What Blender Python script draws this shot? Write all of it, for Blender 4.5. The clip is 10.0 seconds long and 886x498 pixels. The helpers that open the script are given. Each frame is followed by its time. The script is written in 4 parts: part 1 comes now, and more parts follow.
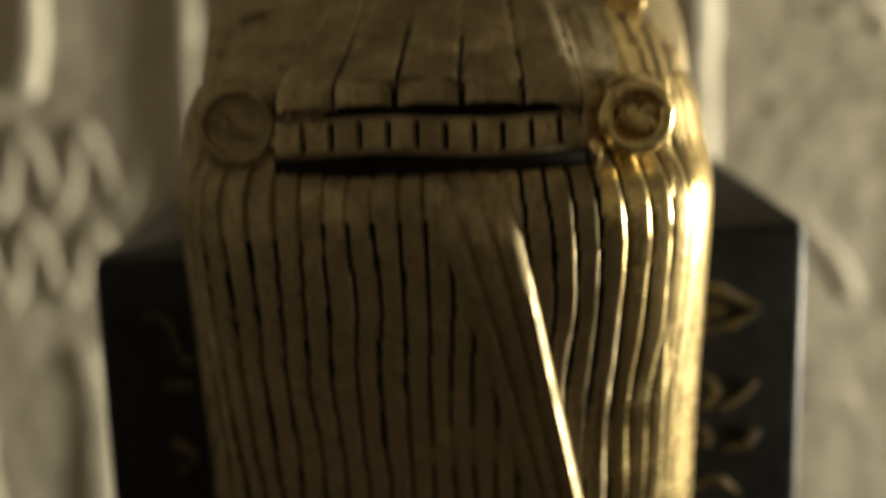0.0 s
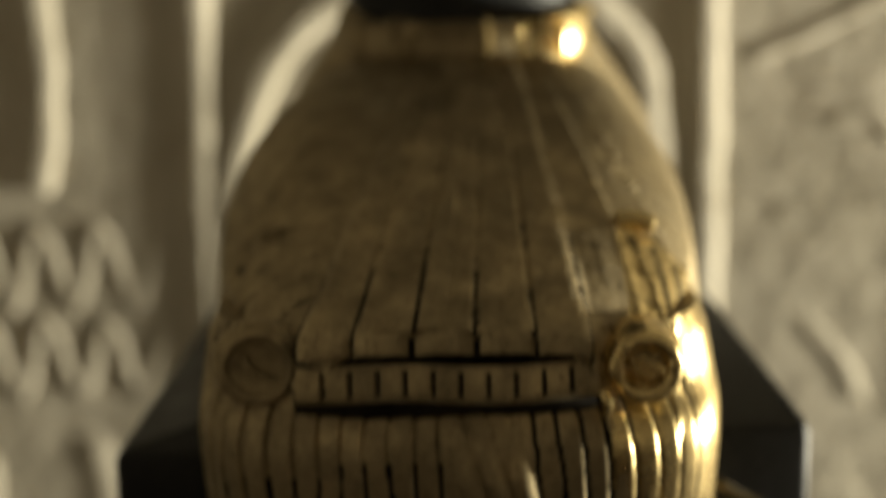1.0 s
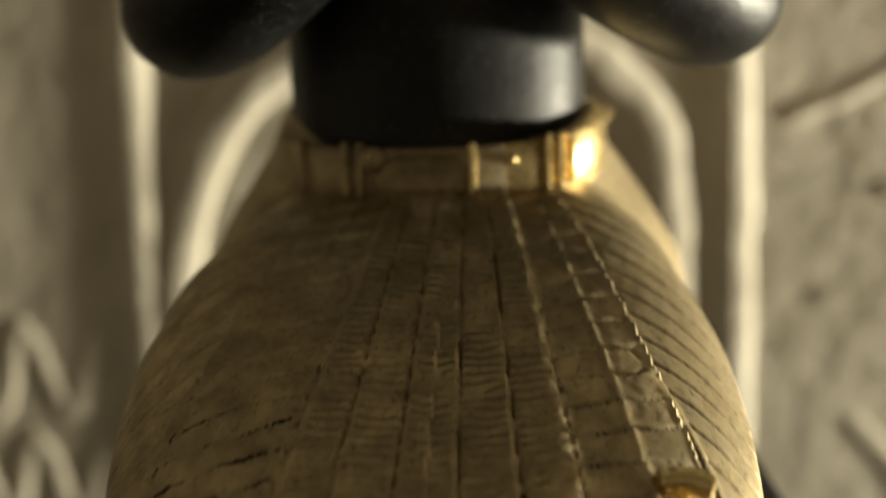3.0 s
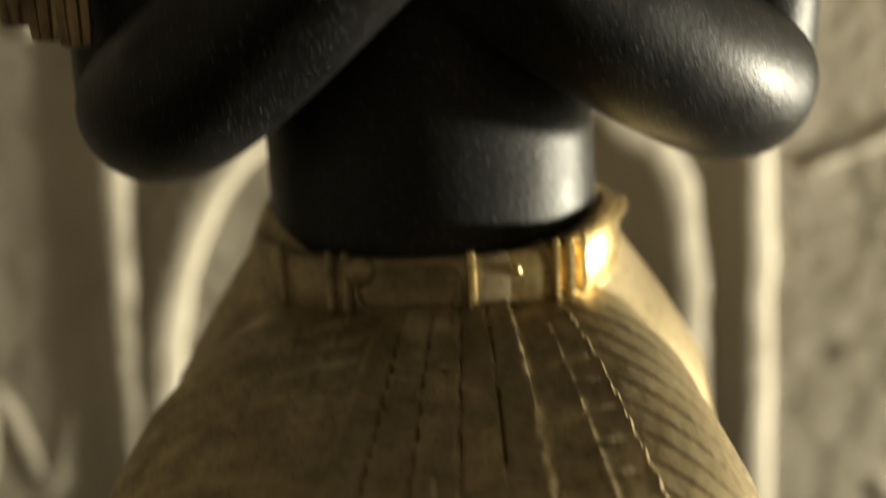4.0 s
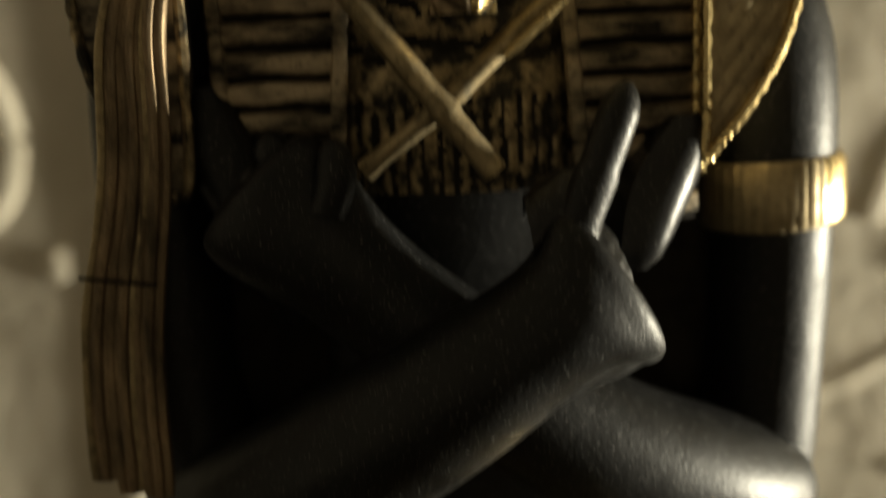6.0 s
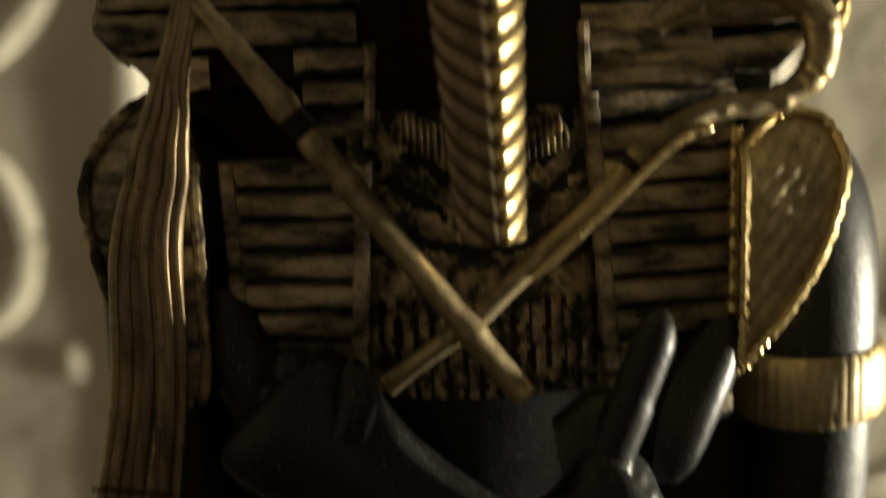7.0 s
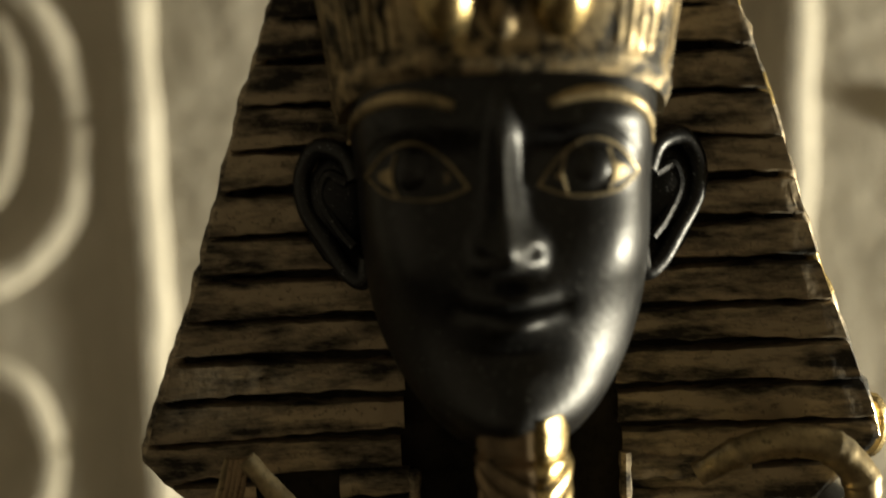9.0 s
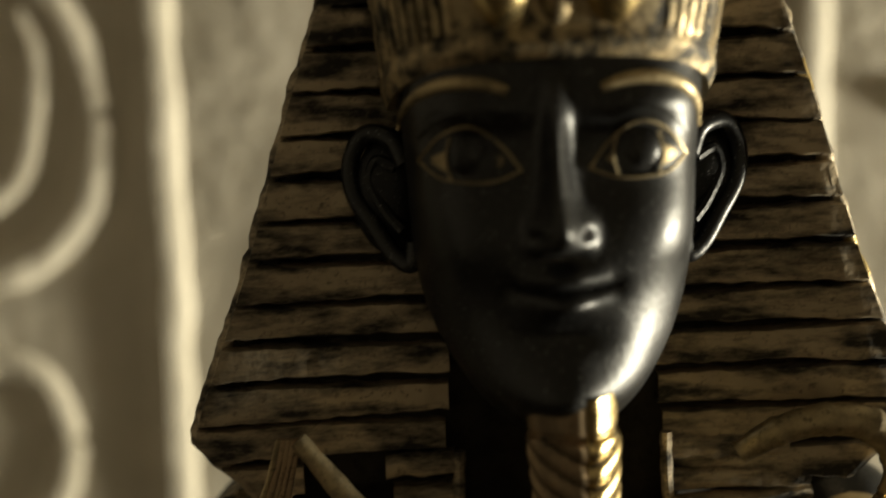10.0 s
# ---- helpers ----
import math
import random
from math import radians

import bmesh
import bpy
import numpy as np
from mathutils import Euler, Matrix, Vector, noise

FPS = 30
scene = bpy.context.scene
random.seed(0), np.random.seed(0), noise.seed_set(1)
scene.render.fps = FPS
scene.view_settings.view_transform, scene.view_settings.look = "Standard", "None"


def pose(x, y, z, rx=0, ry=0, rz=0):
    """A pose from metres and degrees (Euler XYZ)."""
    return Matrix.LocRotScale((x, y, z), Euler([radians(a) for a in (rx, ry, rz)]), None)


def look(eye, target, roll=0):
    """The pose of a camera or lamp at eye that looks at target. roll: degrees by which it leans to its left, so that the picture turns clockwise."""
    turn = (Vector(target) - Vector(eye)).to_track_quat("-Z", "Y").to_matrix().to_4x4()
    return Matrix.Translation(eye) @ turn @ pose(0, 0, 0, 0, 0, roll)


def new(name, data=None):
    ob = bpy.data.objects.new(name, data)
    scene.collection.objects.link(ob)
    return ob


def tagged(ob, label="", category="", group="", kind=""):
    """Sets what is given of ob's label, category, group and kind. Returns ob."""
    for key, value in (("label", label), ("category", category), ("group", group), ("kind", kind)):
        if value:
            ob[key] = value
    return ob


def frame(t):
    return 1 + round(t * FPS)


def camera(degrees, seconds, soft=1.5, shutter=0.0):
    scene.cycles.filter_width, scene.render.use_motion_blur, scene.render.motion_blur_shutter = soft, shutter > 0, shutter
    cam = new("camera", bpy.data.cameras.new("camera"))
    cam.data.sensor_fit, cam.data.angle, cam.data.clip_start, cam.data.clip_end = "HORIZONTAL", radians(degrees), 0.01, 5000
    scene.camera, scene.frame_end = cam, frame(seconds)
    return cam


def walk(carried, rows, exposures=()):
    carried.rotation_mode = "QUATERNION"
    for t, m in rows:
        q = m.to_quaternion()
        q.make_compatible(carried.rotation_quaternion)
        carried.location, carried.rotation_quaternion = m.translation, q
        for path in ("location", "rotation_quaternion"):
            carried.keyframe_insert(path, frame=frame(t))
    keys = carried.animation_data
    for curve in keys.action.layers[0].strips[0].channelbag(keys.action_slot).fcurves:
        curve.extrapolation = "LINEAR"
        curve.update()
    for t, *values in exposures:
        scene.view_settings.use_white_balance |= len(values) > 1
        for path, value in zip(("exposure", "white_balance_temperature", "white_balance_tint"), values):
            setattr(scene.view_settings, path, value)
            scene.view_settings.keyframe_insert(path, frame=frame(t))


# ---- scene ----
cam = camera(43.0, 10.0, 1.5, 1.0)

PATH = [
    (0, (-0.00184, -0.16231, 0.09836), (-0.00242, -0.06419, 0.07909), -1.63),
    (0.5, (-0.00180, -0.16261, 0.10965), (-0.00257, -0.06451, 0.09025), -1.47),
    (1, (-0.00239, -0.16056, 0.12307), (-0.00331, -0.06255, 0.10328), -1.25),
    (1.5, (-0.00218, -0.15298, 0.12979), (-0.00308, -0.05498, 0.10988), -1.28),
    (2, (-0.00128, -0.14402, 0.13588), (-0.00228, -0.04609, 0.11569), -1.46),
    (2.2, (-0.00044, -0.13941, 0.13542), (-0.00144, -0.04148, 0.11511), -1.52),
    (3.3, (0.00119, -0.11205, 0.13904), (0.00072, -0.01437, 0.11739), -2.46),
    (3.5, (0.00241, -0.10950, 0.13974), (0.00207, -0.01182, 0.11832), -2.56),
    (4, (0.00129, -0.10271, 0.14681), (0.00051, -0.00513, 0.12499), -2.98),
    (4.5, (0.00079, -0.10041, 0.15700), (-0.00043, -0.00266, 0.13594), -3.27),
    (5, (0.00084, -0.09901, 0.16791), (0.00066, -0.00101, 0.14802), -3.31),
    (5.5, (0.00097, -0.10369, 0.17806), (0.00242, -0.00567, 0.15834), -2.96),
    (6, (-0.00399, -0.10600, 0.18789), (-0.00201, -0.00802, 0.16797), -2.44),
    (7.3, (-0.00408, -0.09646, 0.21074), (-0.00405, 0.00143, 0.19025), -2.21),
    (7.5, (-0.00431, -0.09592, 0.21371), (-0.00458, 0.00197, 0.19330), -2.19),
    (8, (-0.00369, -0.09536, 0.22297), (-0.00359, 0.00253, 0.20253), -2.11),
    (8.5, (-0.00542, -0.09446, 0.23448), (-0.00476, 0.00346, 0.21421), -2.11),
    (9, (-0.00649, -0.09269, 0.24226), (-0.00583, 0.00534, 0.22249), -1.97),
    (9.5, (-0.00851, -0.09393, 0.24305), (-0.00758, 0.00408, 0.22318), -2.17),
    (10, (-0.01107, -0.09450, 0.24159), (-0.00973, 0.00348, 0.22160), -2.16),
]
walk(cam, [(t, look(eye, target, roll)) for t, eye, target, roll in PATH])

cam.data.dof.use_dof = True
cam.data.dof.focus_distance = 0.0965
cam.data.dof.aperture_fstop = 12.5

# ---- light ----
world = bpy.data.worlds.new("dim_room")
world.use_nodes = True
world.node_tree.nodes["Background"].inputs[0].default_value = (1.0, 0.8, 0.55, 1)
world.node_tree.nodes["Background"].inputs[1].default_value = 0.01
scene.world = world
scene.view_settings.exposure = 0.0


def area_lamp(name, eye, target, size, watts, colour):
    data = bpy.data.lights.new(name, "AREA")
    data.shape, data.size, data.energy, data.color = "DISK", size, watts, colour
    ob = new(name, data)
    ob.matrix_world = look(eye, target)
    return ob


area_lamp("table_lamp_light", (1.0, 0.004, -0.055), (0.0, 0.03, 0.15), 0.10, 28.5, (1.0, 0.93, 0.715))


# ---- materials ----
def material(name):
    m = bpy.data.materials.new(name)
    m.use_nodes = True
    nodes, links = m.node_tree.nodes, m.node_tree.links
    return m, nodes, links, nodes["Principled BSDF"]


def noise_node(nodes, links, scale, detail=4.0, rough=0.6, stretch=None):
    co = nodes.new("ShaderNodeTexCoord")
    n = nodes.new("ShaderNodeTexNoise")
    n.inputs["Scale"].default_value = scale
    n.inputs["Detail"].default_value = detail
    n.inputs["Roughness"].default_value = rough
    if stretch:
        mp = nodes.new("ShaderNodeMapping")
        mp.inputs["Scale"].default_value = stretch
        links.new(co.outputs["Object"], mp.inputs["Vector"])
        links.new(mp.outputs["Vector"], n.inputs["Vector"])
    else:
        links.new(co.outputs["Object"], n.inputs["Vector"])
    return n.outputs["Fac"]


def ramp(nodes, links, fac, stops):
    r = nodes.new("ShaderNodeValToRGB")
    while len(r.color_ramp.elements) < len(stops):
        r.color_ramp.elements.new(0.5)
    for e, (p, c) in zip(r.color_ramp.elements, stops):
        e.position = p
        e.color = (c, c, c, 1) if isinstance(c, float) else (*c, 1)
    links.new(fac, r.inputs["Fac"])
    return r.outputs["Color"]


def bump(nodes, links, bsdf, fac, strength, distance, before=None):
    b = nodes.new("ShaderNodeBump")
    b.inputs["Strength"].default_value = strength
    b.inputs["Distance"].default_value = distance
    links.new(fac, b.inputs["Height"])
    if before:
        links.new(before, b.inputs["Normal"])
    links.new(b.outputs["Normal"], bsdf.inputs["Normal"])
    return b.outputs["Normal"]


def mixed(nodes, links, fac, a, b):
    mx = nodes.new("ShaderNodeMix")
    mx.data_type = "RGBA"
    links.new(fac, mx.inputs["Factor"])
    for k, v in (("A", a), ("B", b)):
        sock = [s for s in mx.inputs if s.name == k and s.type == "RGBA"][0]
        if isinstance(v, tuple):
            sock.default_value = (*v, 1)
        else:
            links.new(v, sock)
    return [s for s in mx.outputs if s.type == "RGBA"][0]


def black_lacquer(name, gloss, grain, spec, dusty):
    m, nodes, links, p = material(name)
    specks = ramp(nodes, links, noise_node(nodes, links, 4200, 1.0), [(0.68, 0.0), (0.75, 1.0)])
    film = ramp(nodes, links, noise_node(nodes, links, 1700, 3.0, 0.7), [(0.40, 0.0), (0.66, dusty)])
    smear = noise_node(nodes, links, 160, 5.0)
    base = ramp(nodes, links, smear, [(0.3, (0.002, 0.002, 0.002)), (0.75, (0.004, 0.004, 0.004))])
    dust = mixed(nodes, links, film, base, (0.16, 0.16, 0.155))
    links.new(mixed(nodes, links, specks, dust, (0.17, 0.17, 0.165)), p.inputs["Base Color"])
    links.new(ramp(nodes, links, smear, [(0.3, gloss), (0.7, gloss + 0.17)]), p.inputs["Roughness"])
    p.inputs["Specular IOR Level"].default_value = spec
    n = bump(nodes, links, p, noise_node(nodes, links, 900, 4.0, 0.7), 0.42 * grain, 0.00014)
    bump(nodes, links, p, noise_node(nodes, links, 2200, 2.0), 0.8 * grain, 0.00008, n)
    return m


def gold(name, bright, dull, lo, hi, rough, scale=260, metal=1.0, grain=0.3, stretch=None, spec=0.5):
    m, nodes, links, p = material(name)
    wear = noise_node(nodes, links, scale, 6.0, 0.65, stretch)
    mask = ramp(nodes, links, wear, [(lo, 0.0), (hi, 1.0)])
    tone = ramp(nodes, links, noise_node(nodes, links, 90, 3.0), [(0.3, bright), (0.7, tuple(c * 0.72 for c in bright))])
    specks = ramp(nodes, links, noise_node(nodes, links, 1500, 3.0, 0.7), [(0.56, 0.0), (0.70, 0.8)])
    links.new(mixed(nodes, links, specks, mixed(nodes, links, mask, tone, dull), tuple(c * 0.25 for c in bright)), p.inputs["Base Color"])
    p.inputs["Specular IOR Level"].default_value = spec
    links.new(ramp(nodes, links, mask, [(0.0, rough), (1.0, min(0.75, rough + 0.25))]), p.inputs["Roughness"])
    links.new(ramp(nodes, links, mask, [(0.0, metal), (1.0, metal * 0.45)]), p.inputs["Metallic"])
    n = bump(nodes, links, p, noise_node(nodes, links, 1400, 4.0), grain, 0.00010)
    bump(nodes, links, p, noise_node(nodes, links, 260, 3.0), grain, 0.0003, n)
    return m


def plaster():
    m, nodes, links, p = material("cream_plaster")
    a = noise_node(nodes, links, 28, 5.0)
    base = ramp(nodes, links, a, [(0.30, (0.58, 0.53, 0.42)), (0.70, (0.76, 0.70, 0.58))])
    stain = ramp(nodes, links, noise_node(nodes, links, 70, 6.0, 0.7), [(0.58, 0.0), (0.72, 0.6)])
    links.new(mixed(nodes, links, stain, base, (0.44, 0.38, 0.28)), p.inputs["Base Color"])
    p.inputs["Roughness"].default_value = 0.85
    n = bump(nodes, links, p, noise_node(nodes, links, 90, 6.0), 0.6, 0.002)
    bump(nodes, links, p, noise_node(nodes, links, 700, 4.0), 0.3, 0.0004, n)
    return m


def plain_paint(name, colour, rough=0.8, scale=6):
    m, nodes, links, p = material(name)
    a = noise_node(nodes, links, scale, 5.0)
    links.new(ramp(nodes, links, a, [(0.3, tuple(c * 0.9 for c in colour)), (0.7, colour)]), p.inputs["Base Color"])
    p.inputs["Roughness"].default_value = rough
    bump(nodes, links, p, noise_node(nodes, links, 60, 4.0), 0.2, 0.002)
    return m


BLACK = black_lacquer("black_lacquer", 0.36, 0.8, 0.33, 0.012)
POLISHED = black_lacquer("polished_black_lacquer", 0.29, 0.5, 0.42, 0.01)
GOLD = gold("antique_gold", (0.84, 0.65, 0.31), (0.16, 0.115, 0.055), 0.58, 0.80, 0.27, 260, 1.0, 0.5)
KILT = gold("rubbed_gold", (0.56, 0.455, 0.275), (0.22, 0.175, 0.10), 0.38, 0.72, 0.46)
BRONZE = gold("worn_bronze", (0.47, 0.385, 0.265), (0.02, 0.017, 0.012), 0.42, 0.60, 0.50, 330, 0.85, 0.7, (0.35, 1, 1.3))
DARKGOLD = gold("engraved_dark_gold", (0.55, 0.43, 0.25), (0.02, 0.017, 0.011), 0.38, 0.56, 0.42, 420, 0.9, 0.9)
# groove patina; also colours gaps and recesses dark in place of shade
PATINA_AND_SHADE = gold("groove_patina_and_shade", (0.022, 0.018, 0.013), (0.010, 0.008, 0.006), 0.45, 0.65, 0.62, 300, 0.0, 0.3, None, 0.12)
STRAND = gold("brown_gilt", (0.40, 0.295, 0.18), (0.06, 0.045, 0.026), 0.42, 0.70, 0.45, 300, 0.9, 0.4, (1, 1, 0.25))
GLYPH = gold("faded_gilt_paint", (0.17, 0.13, 0.06), (0.02, 0.018, 0.012), 0.44, 0.66, 0.55, 330, 0.4, 0.4)
ROD = gold("rubbed_brown_gilt", (0.46, 0.365, 0.21), (0.10, 0.08, 0.045), 0.44, 0.70, 0.42, 300, 0.95, 0.5)
PLASTER = plaster()
ROOM = plain_paint("warm_wall_paint", (0.18, 0.16, 0.13))
SHELF = plain_paint("dark_shelf_wood", (0.05, 0.036, 0.025), 0.55, 14)

SLOTS = [BLACK, GOLD, KILT, BRONZE, DARKGOLD, PATINA_AND_SHADE, STRAND, POLISHED, ROD]
BL, GO, KI, BR, DG, PA, ST, PO, RO = range(9)
MM = 0.001


# ---- shape helpers (millimetres) ----
class Shape:
    """Collects faces of many small solids for one mesh."""

    def __init__(self):
        self.v, self.f, self.m = [], [], []

    def sheet(self, rows, mat, closed=False, caps=False):
        n, base = len(rows[0]), len(self.v)
        for row in rows:
            self.v += [tuple(p) for p in row]
        for i in range(len(rows) - 1):
            for j in range(n if closed else n - 1):
                k = (j + 1) % n
                self.f.append((base + i * n + j, base + i * n + k, base + (i + 1) * n + k, base + (i + 1) * n + j))
                self.m.append(mat(i, j) if callable(mat) else mat)
        if caps:
            first = mat(0, 0) if callable(mat) else mat
            self.f.append(tuple(base + j for j in range(n))[::-1])
            self.f.append(tuple(base + (len(rows) - 1) * n + j for j in range(n)))
            self.m += [first, first]

    def tube(self, path, radii, mat, n=12, flat=1.0, up=(0, -1, 0)):
        """A round or flattened rod along a path; flat scales it along the direction 'up'."""
        pts = [Vector(p) for p in path]
        if not hasattr(radii, "__len__"):
            radii = [radii] * len(pts)
        rows = []
        for i, p in enumerate(pts):
            d = (pts[min(i + 1, len(pts) - 1)] - pts[max(i - 1, 0)]).normalized()
            side = d.cross(Vector(up))
            side = side.normalized() if side.length > 1e-4 else Vector((1, 0, 0))
            top = side.cross(d)
            r, fl = radii[i], flat[i] if hasattr(flat, "__len__") else flat
            rows.append([p + side * (r * math.cos(a)) + top * (r * fl * math.sin(a))
                         for a in (2 * math.pi * k / n for k in range(n))])
        self.sheet(rows, mat, True, True)

    def ball(self, c, r, mat, n=16):
        rows = []
        for i in range(n // 2 + 1):
            a = math.pi * min(max(i / (n // 2), 0.01), 0.99)
            rows.append([(c[0] + r[0] * math.sin(a) * math.cos(b), c[1] + r[1] * math.sin(a) * math.sin(b),
                          c[2] + r[2] * math.cos(a)) for b in (2 * math.pi * k / n for k in range(n))])
        self.sheet(rows, mat, True, True)

    def mesh(self, name, slots, angle=38, weld=False):
        me = bpy.data.meshes.new(name)
        me.from_pydata([(x * MM, y * MM, z * MM) for x, y, z in self.v], [], self.f)
        for s in slots:
            me.materials.append(s)
        me.polygons.foreach_set("material_index", self.m)
        bm = bmesh.new()
        bm.from_mesh(me)
        if weld:
            bmesh.ops.remove_doubles(bm, verts=bm.verts, dist=1e-6)
        bmesh.ops.recalc_face_normals(bm, faces=bm.faces)
        bm.to_mesh(me)
        bm.free()
        me.shade_smooth()
        me.set_sharp_from_angle(angle=radians(angle))
        return me


def part(name, shape, slots, parent, label="", angle=38, weld=False):
    ob = new(name, shape.mesh(name, slots, angle, weld))
    ob.parent = parent
    return tagged(ob, label) if label else ob


def smooth_path(points, steps=8):
    """Catmull-Rom through points."""
    p = [Vector(q) for q in points]
    p = [2 * p[0] - p[1]] + p + [2 * p[-1] - p[-2]]
    out = []
    for i in range(1, len(p) - 2):
        for s in range(steps):
            t = s / steps
            out.append(0.5 * (2 * p[i] + (p[i + 1] - p[i - 1]) * t + (2 * p[i - 1] - 5 * p[i] + 4 * p[i + 1] - p[i + 2]) * t * t
                              + (3 * p[i] - p[i - 1] - 3 * p[i + 1] + p[i + 2]) * t ** 3))
    return out + [p[-2]]


def spline(x, xs, ys):
    """Smooth interpolation of a profile."""
    if x <= xs[0]:
        return ys[0]
    for i in range(len(xs) - 1):
        if x <= xs[i + 1]:
            t = (x - xs[i]) / (xs[i + 1] - xs[i])
            d0 = (ys[i + 1] - ys[max(i - 1, 0)]) / (xs[i + 1] - xs[max(i - 1, 0)])
            j = min(i + 2, len(xs) - 1)
            d1 = (ys[j] - ys[i]) / (xs[j] - xs[i])
            h = xs[i + 1] - xs[i]
            return ((2 * t ** 3 - 3 * t * t + 1) * ys[i] + (t ** 3 - 2 * t * t + t) * h * d0
                    + (3 * t * t - 2 * t ** 3) * ys[i + 1] + (t ** 3 - t * t) * h * d1)
    return ys[-1]


def sgn_pow(v, e):
    return math.copysign(abs(v) ** e, v)


def oval(cx, cy, z, hw, hd, n=40, power=2.0):
    e = 2.0 / power
    return [(cx + hw * sgn_pow(math.cos(a), e), cy + hd * sgn_pow(math.sin(a), e), z)
            for a in (2 * math.pi * k / n for k in range(n))]


def wob(x, y, z, s):
    return noise.noise(Vector((x * s, y * s, z * s)))


def bell(x, c, w):
    return math.exp(-((x - c) / w) ** 2)


# ---- room and support ----
def box_structure(name, lo, hi, mat, label, category):
    bm = bmesh.new()
    bmesh.ops.create_cube(bm, size=1.0)
    for v in bm.verts:
        v.co = Vector([lo[i] if v.co[i] < 0 else hi[i] for i in range(3)])
    me = bpy.data.meshes.new(name)
    bm.to_mesh(me)
    bm.free()
    me.materials.append(mat)
    return tagged(new(name, me), label, category, kind="structure")


box_structure("floor", (-0.9, -1.1, -0.135), (1.1, 0.13, -0.105), SHELF, "dark wooden shelf surface under the seated statuette", "shelf")
box_structure("wall_south", (-0.9, -1.15, -0.105), (1.1, -1.1, 1.1), ROOM, "plain warm painted wall behind the camera", "wall")
# unseen wall, set close in to bounce lamp light onto the figure's left
box_structure("wall_west", (-0.60, -1.1, -0.105), (-0.55, 0.13, 1.1), ROOM, "unseen plain warm painted side wall", "wall")
box_structure("wall_east", (1.1, -1.1, -0.105), (1.15, 0.13, 1.1), ROOM, "unseen plain warm painted side wall", "wall")
box_structure("ceiling", (-0.9, -1.1, 1.1), (1.1, 0.13, 1.13), ROOM, "plain warm painted ceiling", "ceiling")
box_structure("wall_north", (-0.95, 0.13, -0.105), (1.15, 0.16, 1.1), PLASTER, "plain cream plaster wall behind the carved panel", "wall")


# ---- carved relief panel ----
def relief_panel():
    thing = new("relief_panel")
    tagged(thing, "cream plaster panel carved with raised hieroglyph strokes, standing on the shelf", "relief panel")
    s = Shape()
    nx, nz = 90, 70
    rows = [[(-330 + 660 * i / nx, 98 + 0.5 * wob(i, 3, j, 0.25) + 0.3 * wob(i, 9, j, 0.7), -105 + 585 * j / nz) for i in range(nx + 1)]
            for j in range(nz + 1)]
    s.sheet(rows, 0)
    back = [[(x, 128, z) for x, y, z in rows[j]] for j in (0, nz)]
    s.sheet([rows[0], back[0]], 0)
    s.sheet([rows[nz], back[1]], 0)
    s.sheet(back, 0)
    for k in (0, nx):
        s.sheet([[r[k] for r in rows], [(r[k][0], 128, r[k][2]) for r in rows]], 0)
    part("slab", s, [PLASTER], thing, weld=True)

    def ridge(points, r=3.2, high=0.9, name="raised_stroke", steps=10):
        s = Shape()
        path = smooth_path([(x, 98.2, z) for x, z in points], steps)
        path = [p + Vector((0.5 * wob(p.x, 1, p.z, 0.12), 0, 0.5 * wob(p.x, 7, p.z, 0.12))) for p in path]
        rad = [r * (1 + 0.12 * wob(p.x, 4, p.z, 0.15)) for p in path]
        rad[0] *= 0.7
        rad[-1] *= 0.7
        s.tube(path, rad, 0, 14, high * 0.43)
        part(name, s, [PLASTER], thing)

    def loop(cx, cz, rx, rz, r=3.0, high=0.9):
        ridge([(cx + rx * math.cos(a), cz + rz * math.sin(a)) for a in (math.pi * k / 5 for k in range(11))], r, high)

    for x0, x1 in ((-61, -56), (55.5, 54.5)):
        ridge([(x0, 30), (x0 + 0.5, 90), ((x0 + x1) / 2, 160), (x1, 230), (x1, 330)], 4.2, 1.0)
    ridge([(-99, 86), (-95, 110), (-97, 150), (-99, 190)], 4.2)
    ridge([(-58, 52), (-54.5, 82), (-51, 98), (-44, 114), (-34, 125), (-18, 133), (0, 135), (18, 132), (31, 124), (40, 114), (43, 98), (44, 60)], 4.8, 0.9)
    for dz in (0, -22):
        ridge([(-122 + 7.3 * k, (77 if k % 2 else 59) + dz + wob(k, dz, 0, 0.7)) for k in range(8)], 2.3, 0.75, steps=4)
    ridge([(66, 114), (80, 119), (98, 128), (125, 138)], 1.8, 0.9)
    ridge([(80, 52), (88, 43), (94, 32)], 2.6, 0.5)
    ridge([(-90, 26), (-89, 0), (-90, -35)], 4.6, 0.4)
    ridge([(-118, 22), (-119, -4), (-117, -35)], 4.0, 0.7)
    ridge([(62, 30), (78, 12), (96, 6)], 3.4, 0.5)
    ridge([(72, 78), (90, 78), (110, 81)], 2.0, 0.5)
    ridge([(84, 99), (94, 100), (100, 94)], 2.4, 0.6)
    ridge([(92, 172), (84, 160), (80, 148)], 2.8, 0.6)
    ridge([(98, 158), (92, 148), (88, 138)], 2.8, 0.6)
    ridge([(70, 226), (88, 222), (110, 226)], 3.6)
    ridge([(72, 262), (84, 250), (104, 246)], 3.6)
    loop(-88, 228, 22, 27, 3.6)
    ridge([(-78, 246), (-76, 236), (-80, 219), (-90, 212)], 2.8)
    loop(-90, 170, 13.5, 15.5, 3.4)
    ridge([(-71, 150), (-70.5, 144)], 3.6)
    return thing


relief_panel()


